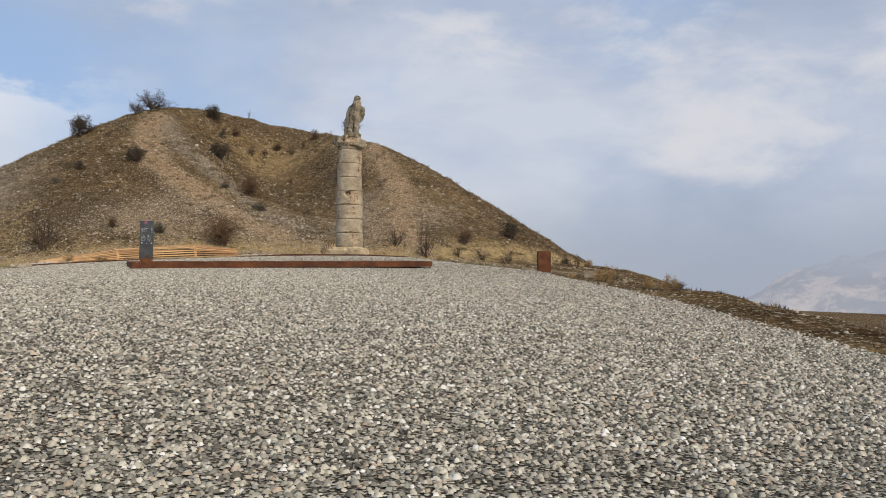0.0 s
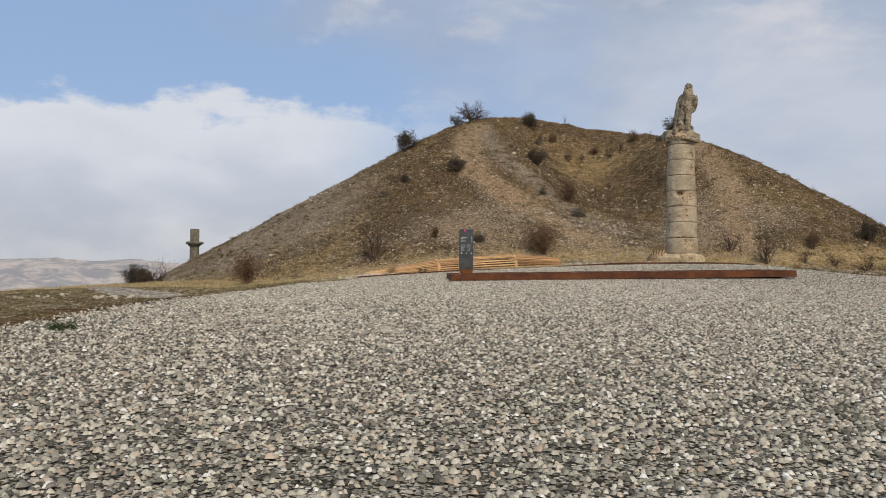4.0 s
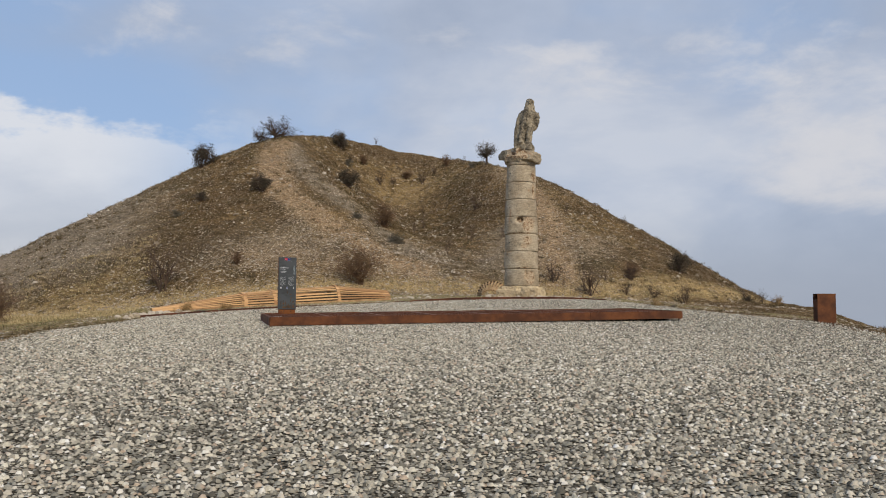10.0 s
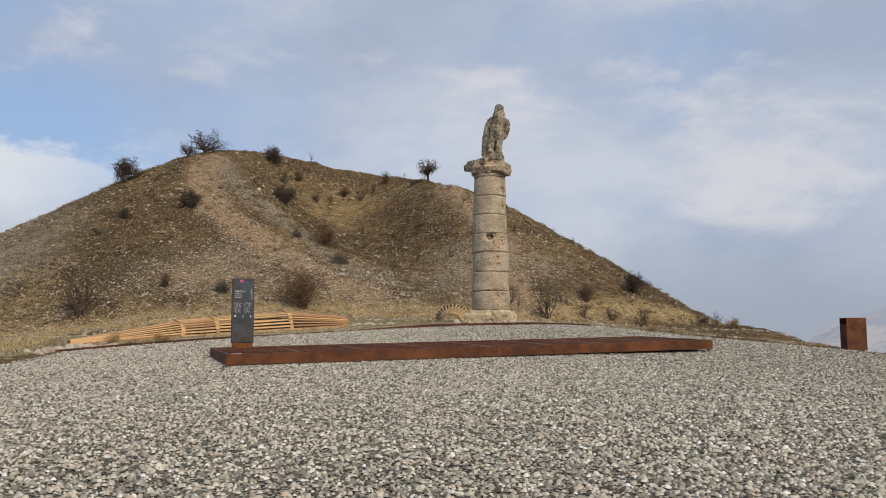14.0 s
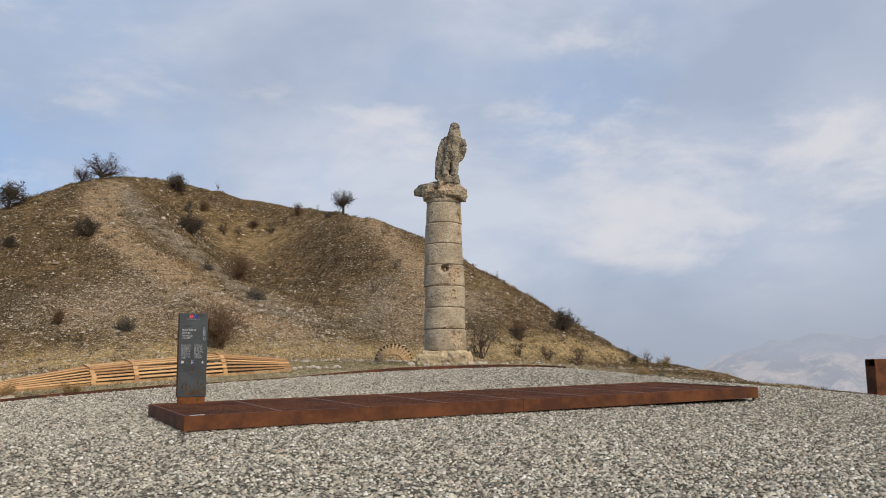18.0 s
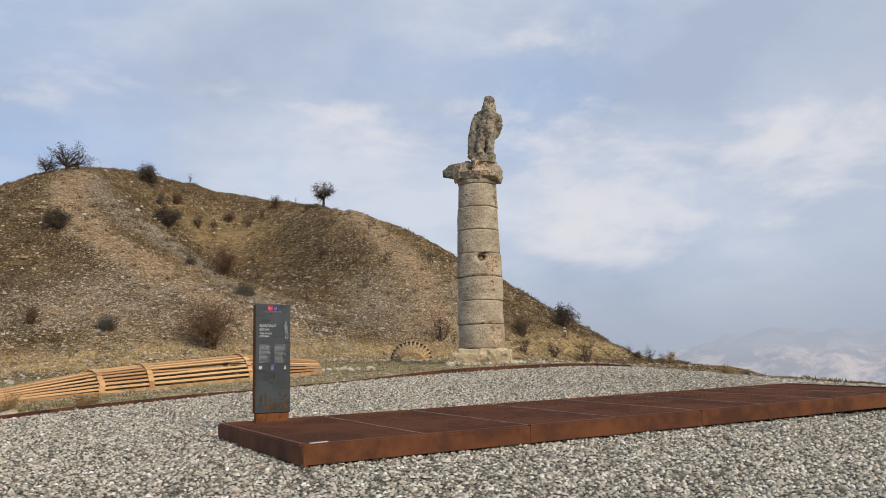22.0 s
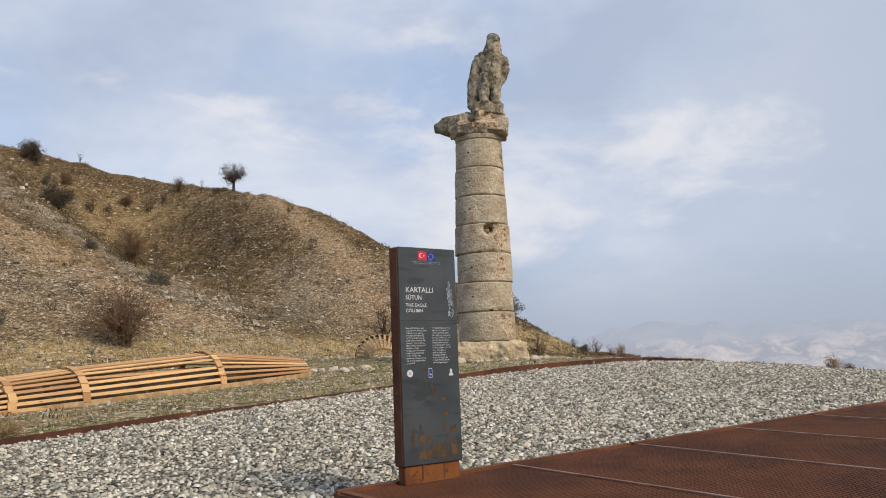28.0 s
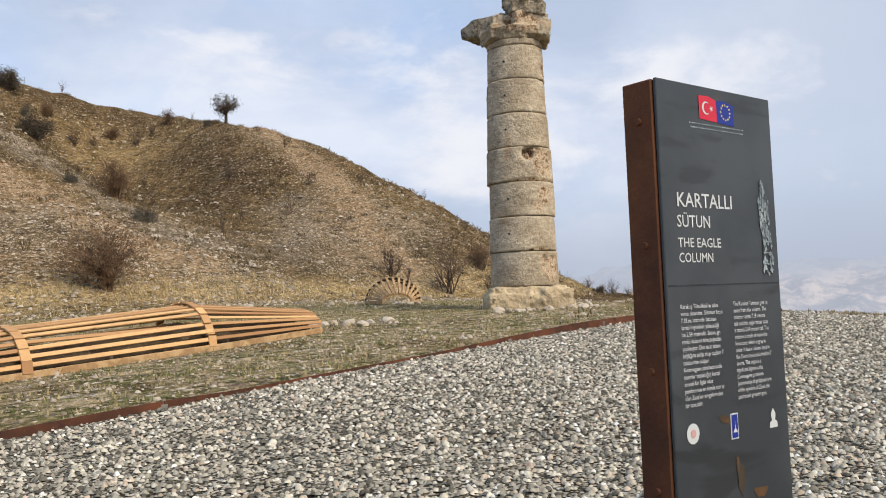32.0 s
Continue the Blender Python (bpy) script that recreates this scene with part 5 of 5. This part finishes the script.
THIN = [shrub_kind(s, 1.0, 0.3, 3, twig_and_shade_mat) for s in (9, 10)]


def tree_kind(seed, trunk, high, leaf_mat_, per, crowd=0):
    rng = random.Random(seed)
    segs, tips = [((0, 0, -0.1), (0.02, 0.01, trunk), 0.075, 0.06)], []
    for i in range(9):
        a = i * 2.4 + rng.uniform(-0.3, 0.3)
        grow(rng, (0.02, 0.01, trunk * rng.uniform(0.8, 1.05)), (math.cos(a) * 0.9, math.sin(a) * 0.9, rng.uniform(0.35, 1.5)), (high - trunk) * rng.uniform(0.6, 0.85), 0.045, 2, segs, tips, 0.6, 0.15)
    for _ in range(crowd):
        d = Vector((rng.gauss(0, 1), rng.gauss(0, 1), rng.gauss(0, 1))).normalized() * rng.uniform(0.55, 1.0) ** 0.5
        d *= 1 + 0.3 * noise.noise(d * 2.5 + Vector((seed, 0, 0)))
        tips.append((d.x * 0.50, d.y * 0.50, trunk + 0.36 + d.z * 0.36))
    return tubes("branches", segs, twig_and_shade_mat), leaf_cards("foliage", tips, 0.026, per, leaf_mat_, seed)


TREE = [tree_kind(21, 0.40, 0.92, leaf_mat, 4, 240), tree_kind(22, 0.14, 1.0, leaf_mat, 4, 170)]

PLANTS = [
    (RUSSET[0], "shrub", 11.20, 69.61, 3.0, "bare russet shrub at the foot of the mound"),
    (BARE[0], "shrub", 29.07, 70.73, 3.1, "bare twiggy shrub behind the column"),
    (BARE[1], "shrub", -2.07, 73.23, 4.0, "bare twiggy shrub at the foot of the mound"),
    (RUSSET[1], "shrub", -8.9, 55.7, 2.1, "dry brown shrub on the grassy slope beyond the gravel"),
    (RUSSET[1], "shrub", 2.95, 74.70, 1.1, "small twiggy brown shrub on the mound"),
    (SAGE[1], "scrub", 6.43, 72.78, 1.36, "low brown scrub on the mound"),
    (DARK[0], "shrub", 5.65, 88.35, 1.71, "dark bush on the ridge of the mound"),
    (DARK[1], "shrub", 0.40, 89.54, 1.10, "dark bush on the mound"),
    (SAGE[0], "scrub", -1.60, 87.33, 1.05, "low dark scrub on the mound"),
    (SAGE[1], "scrub", 15.69, 78.16, 1.37, "low grey scrub in the bowl of the mound"),
    (RUSSET[0], "shrub", 15.76, 82.94, 2.45, "bare reddish shrub in the bowl of the mound"),
    (DARK[0], "shrub", 14.84, 96.45, 2.08, "dark bush in the bowl of the mound"),
    (SAGE[0], "scrub", 16.98, 109.94, 1.35, "low grey scrub in the bowl of the mound"),
    (BARE[1], "shrub", 27.90, 95.06, 1.91, "thin bare shrub in the bowl of the mound"),
    (DARK[1], "shrub", 16.49, 113.35, 2.23, "dark bush on the rim of the mound"),
    (DARK[0], "shrub", 0.32, 103.73, 2.6, "dark bush on the flank of the mound"),
    (DARK[1], "shrub", 41.92, 78.93, 2.09, "dark green and red bush on the bare flank"),
    (BARE[0], "shrub", 34.50, 74.59, 1.33, "bare shrub on the flank of the mound"),
    (BARE[1], "shrub", 27.12, 73.10, 2.24, "bare shrub on the flank of the mound"),
    (THIN[0], "sapling", 42.62, 90.55, 1.08, "thin bare sapling on the skyline"),
    (THIN[1], "sapling", 21.82, 117.95, 1.33, "thin bare sapling on the rim"),
    (THIN[0], "sapling", 31.92, 112.17, 1.16, "thin bare sapling on the rim"),
    (THIN[1], "sapling", 30.82, 88.14, 1.43, "thin bare sapling on the mound"),
    (THIN[0], "sapling", 32.90, 95.83, 1.36, "thin bare sapling on the mound"),
    (THIN[1], "sapling", 19.96, 78.52, 1.40, "thin bare sapling on the mound"),
    (THIN[0], "sapling", 32.04, 73.95, 1.27, "thin bare sapling on the mound"),
    (THIN[1], "sapling", 34.95, 71.51, 1.17, "thin bare sapling at the foot of the mound"),
    (THIN[0], "sapling", 38.63, 72.50, 1.13, "thin bare sapling at the foot of the mound"),
    (BARE[1], "shrub", 34.71, 74.45, 1.22, "bare shrub on the flank of the mound"),
    (THIN[0], "sapling", 24.68, 104.33, 1.41, "thin bare sapling in the bowl of the mound"),
    (SAGE[1], "scrub", 13.14, 81.95, 0.86, "low grey scrub in the bowl of the mound"),
    (THIN[1], "sapling", 31.33, 88.38, 0.98, "thin bare sapling on the mound"),
    (THIN[0], "sapling", 20.86, 80.97, 1.21, "thin bare sapling on the mound"),
    (THIN[1], "sapling", 27.70, 72.48, 1.15, "thin bare sapling at the foot of the mound"),
    (SAGE[0], "scrub", 31.66, 108.13, 1.01, "low scrub on the rim of the mound"),
    (DARK[1], "shrub", 46.83, 75.88, 0.72, "low dark bush at the end of the slope"),
    (THIN[1], "sapling", 46.30, 74.13, 0.75, "thin bare sapling at the end of the slope"),
    (SAGE[1], "scrub", 18.89, 41.72, 0.26, "dry scrub at the edge of the gravel"),
    (SAGE[0], "scrub", 16.36, 19.94, 0.45, "dry brown scrub on the earth bank"),
    (SAGE[1], "scrub", 19.48, 27.56, 0.51, "dry brown scrub on the earth bank"),
]
for kind, name, x, y, size, label in PLANTS:
    plant(name, kind, x, y, size, label, "shrub" if name != "sapling" else "sapling", name + "s on the mound")


def hill_tree(x, y, size, kind, label):
    wood, crown = kind
    ob = thing("tree", pose(x, y, gz(x, y) - 0.05, 0, 0, x * 40 % 360) @ Matrix.Diagonal((size, size, size, 1)), label, "tree", "small trees on the mound")
    part_of("trunk", wood, None, ob)
    part_of("crown", crown, None, ob)


hill_tree(33.6, 108.4, 2.5, TREE[0], "small dark round-crowned tree alone on the rim of the mound")
hill_tree(8.5, 110.6, 2.5, TREE[1], "dark spreading tree on top of the mound")
hill_tree(6.6, 109.2, 1.5, TREE[1], "small dark tree on top of the mound")
plant("shrub", DARK[0], -23.9, 82.0, 2.2, "broad dark leafy bush beyond the plateau road", "shrub", "bushes by the road", 1.0)
plant("shrub", DARK[1], -23.0, 82.6, 2.1, "broad dark leafy bush beyond the plateau road", "shrub", "bushes by the road", 1.0)
plant("shrub", BARE[1], -21.9, 83.0, 2.9, "tall bare twiggy shrub behind the dark bushes", "shrub", "bushes by the road")
plant("scrub", GREEN[0], -3.9, 15.4, 0.42, "low dark green tuft at the edge of the gravel", "shrub", "", 0.7)

# dry golden shrubs on the bank and along the skyline of the flank
for x, y, size in ((18.0, 25.9, 0.75), (18.5, 27.2, 0.6), (16.1, 20.0, 0.62), (16.7, 21.8, 0.45), (17.4, 27.5, 0.35), (18.0, 41.6, 0.42), (48.1, 73.6, 1.1)):
    plant("scrub", GOLD[int(x) % 2], x, y, size, "dry golden-brown scrub on the earth bank", "shrub", "golden scrub on the bank")
for x, y, size in ((48.5, 76.3, 1.5), (48.7, 75.0, 0.9), (47.9, 78.0, 1.0), (37.5, 71.1, 1.9), (34.9, 71.3, 1.5), (32.5, 71.4, 1.3)):
    plant("sapling", BARE[int(y) % 2], x, y, size, "bare twiggy sapling on the flank of the mound", "sapling", "saplings on the mound")
plant("shrub", RUSSET[0], 35.1, 75.2, 1.4, "bare russet shrub on the flank of the mound", "shrub", "shrubs on the mound")
plant("scrub", GOLD[1], 1.3, 43.5, 0.62, "dry straw-brown tangle of twigs before the timber cover", "shrub", "scrub on the verge", 0.7)
plant("scrub", SAGE[1], 0.45, 42.75, 0.4, "low dark dry scrub behind the steel edging", "shrub", "scrub on the verge", 0.7)
plant("scrub", GOLD[0], -0.1, 43.2, 0.6, "tall straw-coloured dry tuft behind the steel edging", "shrub", "scrub on the verge")
plant("scrub", SAGE[1], 2.06, 33.36, 0.27, "dead weed at the corner of the deck", "weed")
slab = thing("concrete_slab", pose(20.9, 31.0, gz(20.9, 31.0) - 0.05, 0, 0, -35), "low pale concrete slab on the earth bank", "slab")
part("block", boxed((-0.55, -0.3, 0), (0.55, 0.3, 0.26), 0.02), stone_mat, slab)
part("cap", boxed((-0.58, -0.33, 0.262), (0.58, 0.33, 0.32), 0.012), chip_mat, slab)
for i in range(8):
    x, y = 17.5 + 1.75 * i, 111.6 + 0.9 * math.sin(i * 2.1)
    plant("shrub", (BARE, RUSSET, BARE)[i % 3][i % 2], x, y, 1.2 + 0.3 * (i % 3), "low bare shrub under the rim of the bowl", "shrub", "shrubs under the rim")
for x, y in ((23.2, 98.5), (21.0, 94.0), (29.5, 90.5), (35.0, 88.0), (27.0, 84.5), (24.5, 86.0)):
    plant("sapling", THIN[int(y) % 2], x, y, 1.7, "thin bare sapling in the bowl of the mound", "sapling", "saplings on the mound")



# ---- rubble, stones and grass ----
def rubble(x0, y0, sx, sy, count, big, label, seed):
    heap = thing("rubble_heap", pose(x0, y0, gz(x0, y0)), label, "stones")
    rng = random.Random(seed)
    for _ in range(count):
        dx, dy = rng.gauss(0, sx), rng.gauss(0, sy)
        r = big * rng.uniform(0.45, 1.2)
        bm = bmesh.new()
        bmesh.ops.create_icosphere(bm, subdivisions=2, radius=1.0)
        for v in bm.verts:
            v.co *= 1 + 0.35 * noise.noise(v.co * 1.3 + Vector((rng.random(), 0, _ * 1.7)))
            v.co = Vector((v.co.x * r, v.co.y * r * 0.8, v.co.z * r * 0.6))
        ob = part("stone", bm, chip_mat if _ % 3 else stone_mat, heap)
        ob.location = (dx, dy, gz(x0 + dx, y0 + dy) - gz(x0, y0) + 0.25 * r)
        ob.rotation_euler = (rng.uniform(-0.4, 0.4), rng.uniform(-0.4, 0.4), rng.uniform(0, 6))


rubble(9.8, 49.9, 0.6, 0.4, 20, 0.13, "small heap of pale field stones in the grass", 3)
rubble(16.6, 57.3, 0.35, 0.2, 22, 0.09, "pale stones heaped before the timber hoop", 4)
rubble(-1.35, 43.25, 0.5, 0.3, 30, 0.17, "pale stones at the corner of the gravel", 5)
rubble(-12.6, 42.0, 1.5, 0.35, 26, 0.11, "pale stones along the side of the road", 7)
rubble(15.2, 49.55, 1.0, 0.2, 22, 0.12, "flat pale stones before the foot of the column", 8)
rubble(19.0, 52.5, 1.3, 0.6, 14, 0.13, "scattered pale stones by the column", 6)


def scattered(n, box_, seed, small, large, name, label, keep=None):
    rng = np.random.default_rng(seed)
    x, y = rng.uniform(box_[0], box_[1], n), rng.uniform(box_[2], box_[3], n)
    ok = ~((x > left_side(y) - 0.2) & (x < right_side(y) + 0.2) & (y < kerb_y(np.clip(x, -5, 26)) + 0.1))
    if keep is not None:
        ok &= keep(x, y, rng)
    x, y = x[ok], y[ok]
    r = np.clip(rng.lognormal(math.log(small), 0.5, len(x)), small * 0.5, large)
    ob = scatter_stones(name, chip_mat, x, y, uneven(x, y) + 0.02 * r, r, rng.uniform(0.4, 0.9, len(x)), seed=seed)
    tagged(ob, label, "stones", kind="stuff")


def stony(x, y, rng):
    patch = np.array([noise.noise((a * 0.09, b * 0.09, 4.0)) for a, b in zip(x, y)])
    return rng.random(len(x)) < np.clip(0.35 + 1.2 * patch, 0.06, 1)


scattered(15000, (-12, 45, 60, 116), 31, 0.07, 0.28, "hillside_stones", "pale limestone chips strewn over the mound", stony)
scattered(9000, (-4, 20, 42.6, 50), 35, 0.016, 0.07, "verge_chips", "tiny pale stones in the thin turf behind the steel edging")
scattered(9000, (-4, 30, 42.5, 62), 32, 0.018, 0.09, "verge_stones", "small pale stones in the thin grass before the mound")
scattered(9000, (-6, 20, 65, 79), 34, 0.045, 0.20, "foot_stones", "pale limestone chips on the foot of the mound", lambda x, y, rng: rng.random(len(x)) < np.clip((y - 64) / 6, 0.1, 1))
scattered(2500, (8, 34, 0, 44), 33, 0.03, 0.12, "berm_stones", "small stones on the bare earth bank")


def grass(n, box_, seed, tall, keep, name, label, mat, blades=8, spread=0.09):
    rng = np.random.default_rng(seed)
    x, y = rng.uniform(box_[0], box_[1], n), rng.uniform(box_[2], box_[3], n)
    ok = keep(x, y, rng)
    ok &= ~((x > left_side(y) - 0.1) & (x < right_side(y) + 0.1) & (y < kerb_y(np.clip(x, -5, 26)) + 0.1))
    x, y = x[ok], y[ok]
    bx, by = np.repeat(x, blades) + rng.normal(0, spread, len(x) * blades), np.repeat(y, blades) + rng.normal(0, spread, len(x) * blades)
    bz = np.repeat(uneven(x, y), blades) - 0.04
    h = np.repeat(rng.uniform(0.45, 1.2, len(x)), blades) * rng.uniform(0.4, 1.0, len(bx)) * tall
    a = rng.uniform(0, 2 * np.pi, len(bx))
    lean = rng.uniform(0.3, 1.3, len(bx)) * h
    wide = 0.012 + 0.016 * rng.random(len(bx))
    foot = np.stack([bx, by, bz], -1)
    side = np.stack([-np.sin(a), np.cos(a), 0 * a], -1) * wide[:, None]
    tip = foot + np.stack([np.cos(a) * lean, np.sin(a) * lean, h + 0.05], -1)
    co = np.stack([foot - side, foot + side, tip], 1).reshape(-1, 3)
    ob = part_of(name, raw_mesh(name, co, np.arange(len(co)), 3), mat)
    tagged(ob, label, "grass", kind="stuff")


def foot_band(x, y, rng):
    """Grass grows thickest along the foot of the mound."""
    d = y - (69.2 + 0.008 * (x - 13) ** 2)
    patch = np.array([noise.noise((a * 0.16, b * 0.16, 1.0)) for a, b in zip(x, y)])
    return rng.random(len(x)) < np.clip(np.maximum(np.exp(-(d / 1.7) ** 2), 0.5 * (x < -3)) * (0.75 + 0.9 * patch), 0, 1)


def slope_patch(x, y, rng):
    patch = np.array([noise.noise((a * 0.12, b * 0.12, 8.0)) for a, b in zip(x, y)])
    track = np.maximum(on_track(x, y, SCREE[0], 3.0), on_track(x, y, SCREE[1], 3.2))
    return rng.random(len(x)) < np.clip(0.12 + 1.1 * patch, 0.02, 1) * (1 - track)


def verge(x, y, rng):
    d = np.minimum(np.abs(x - left_side(y)), np.abs(x - right_side(y) - 3))
    return rng.random(len(x)) < np.exp(-d / 2.2) * 0.4


grass(40000, (-30, 50, 46, 84), 41, 0.21, foot_band, "dry_grass", "straw-coloured dry grass along the foot of the mound", straw_mat, 9, 0.10)
grass(34000, (-25, 58, 74, 118), 42, 0.15, slope_patch, "slope_grass", "thin tufts of dry brown grass on the mound", sedge_mat, 9, 0.10)
grass(3400, (-20, 55, 72, 118), 45, 0.28, lambda x, y, rng: rng.random(len(x)) < 0.5, "hill_scrub", "small dark dry thorn cushions strewn over the mound", sedge_mat, 30, 0.16)
grass(9000, (-14, 34, -2, 48), 43, 0.11, verge, "verge_grass", "dry brown tufts along the edge of the gravel", sedge_mat, 9, 0.10)
grass(15000, (-10, 28, 42.6, 67), 44, 0.05, lambda x, y, rng: rng.random(len(x)) < 0.6, "short_turf", "short thin grey-green turf", surface("thin_turf", lambda n, p: n.ramp(n.add("ShaderNodeNewGeometry").outputs["Random Per Island"], [(0.0, (0.105, 0.12, 0.042)), (0.4, (0.22, 0.20, 0.09)), (0.8, (0.37, 0.29, 0.15))]), 0.95))


# ---- second column, far away past the mound ----
far_stone = surface("grey_weathered_stone", mottled((0.12, 0.11, 0.085), (0.19, 0.17, 0.13), (0.085, 0.08, 0.062), 2.2, 14), 0.95, relief=grain(8, 6), height=0.04, gloss=0.1)


def far_column():
    x, y = -30.0, 129.5
    z = gz(x, y)
    col = thing("stone_column", pose(x, y, z, 0, 0, 20), "distant grey stone column with an upright slab on its capital", "column")
    for k in range(7):
        part("drum", drum_mesh("drum", 0.72 - 0.01 * k, 0.71 - 0.01 * k, (6.7 - z) / 7 - 0.01, k + 40.0), far_stone, col, "", True).location.z = k * (6.7 - z) / 7
    top = 6.7 - z
    bm = bmesh.new()
    bmesh.ops.create_cone(bm, cap_ends=True, segments=24, radius1=0.66, radius2=1.1, depth=0.5, matrix=Matrix.Translation((0, 0, top + 0.25)))
    block(bm, (-1.15, -1.15, top + 0.45), (1.15, 1.15, top + 0.75))
    part_of("capital", fused(bm, 0.07, 0.05, 2, 3), far_stone, col, "", True)
    bm = bmesh.new()
    block(bm, (-0.62, -0.35, top + 0.7), (0.62, 0.35, top + 2.65))
    part_of("slab", fused(bm, 0.07, 0.05, 2, 6), far_stone, col, "", True)


far_column()


# ---- distance ----
def ridge(name, label, bearing0, bearing1, reach, base, high, seed, mat, rough=1.0):
    """A far range of hills: a folded slope with an uneven skyline."""
    n, rows = 160, 22
    co = []
    for j in range(rows):
        s = j / (rows - 1)
        for i in range(n):
            a = radians(bearing0 + (bearing1 - bearing0) * i / (n - 1))
            d = reach * (1 + 0.35 * s)
            crest = high(math.degrees(a)) + rough * 26 * noise.fractal((a * 14, seed, 0.0), 0.9, 2.0, 5)
            fold = noise.fractal((a * 30, s * 3.0, seed), 0.8, 2.0, 5)
            z = base + (crest - base) * (s ** 0.8) + fold * 0.10 * (crest - base) * math.sin(math.pi * min(s * 1.1, 1))
            co.append((d * math.sin(a), d * math.cos(a), z))
    gi = np.arange(n * rows).reshape(rows, n)
    me = raw_mesh(name, co, np.stack([gi[:-1, :-1], gi[:-1, 1:], gi[1:, 1:], gi[1:, :-1]], -1).reshape(-1), 4)
    tagged(part_of(name, me, mat, smooth=True), label, "hills", kind="structure")


def distant(name, low, high, haze_glow, mist, mist_low, mist_high):
    """Land seen through miles of bright air: its own colour, with the air's haze and the cloud over its tops painted in
    as emission.
    """
    m = bpy.data.materials.new(name)
    m.use_nodes = True
    n = Nodes(m.node_tree)
    place = n.add("ShaderNodeNewGeometry").outputs["Position"]
    tall = n.add("ShaderNodeSeparateXYZ", None, Vector=place).outputs[2]
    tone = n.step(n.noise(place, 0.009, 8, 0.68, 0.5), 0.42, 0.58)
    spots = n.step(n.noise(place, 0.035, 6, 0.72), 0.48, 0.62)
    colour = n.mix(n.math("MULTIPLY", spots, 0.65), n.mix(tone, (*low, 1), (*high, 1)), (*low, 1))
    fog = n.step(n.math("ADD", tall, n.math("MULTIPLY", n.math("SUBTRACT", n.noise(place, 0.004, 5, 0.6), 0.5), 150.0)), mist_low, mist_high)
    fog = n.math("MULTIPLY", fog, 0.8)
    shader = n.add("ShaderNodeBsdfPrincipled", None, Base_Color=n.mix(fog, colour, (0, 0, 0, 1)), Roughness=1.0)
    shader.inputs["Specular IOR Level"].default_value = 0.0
    # the hills emit the haze and mist themselves; no air volume is built
    n.tree.links.new(n.mix(fog, (*haze_glow, 1), (*mist, 1)), shader.inputs["Emission Color"])
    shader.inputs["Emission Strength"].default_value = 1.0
    n.add("ShaderNodeOutputMaterial", None, Surface=shader.outputs[0])
    return m


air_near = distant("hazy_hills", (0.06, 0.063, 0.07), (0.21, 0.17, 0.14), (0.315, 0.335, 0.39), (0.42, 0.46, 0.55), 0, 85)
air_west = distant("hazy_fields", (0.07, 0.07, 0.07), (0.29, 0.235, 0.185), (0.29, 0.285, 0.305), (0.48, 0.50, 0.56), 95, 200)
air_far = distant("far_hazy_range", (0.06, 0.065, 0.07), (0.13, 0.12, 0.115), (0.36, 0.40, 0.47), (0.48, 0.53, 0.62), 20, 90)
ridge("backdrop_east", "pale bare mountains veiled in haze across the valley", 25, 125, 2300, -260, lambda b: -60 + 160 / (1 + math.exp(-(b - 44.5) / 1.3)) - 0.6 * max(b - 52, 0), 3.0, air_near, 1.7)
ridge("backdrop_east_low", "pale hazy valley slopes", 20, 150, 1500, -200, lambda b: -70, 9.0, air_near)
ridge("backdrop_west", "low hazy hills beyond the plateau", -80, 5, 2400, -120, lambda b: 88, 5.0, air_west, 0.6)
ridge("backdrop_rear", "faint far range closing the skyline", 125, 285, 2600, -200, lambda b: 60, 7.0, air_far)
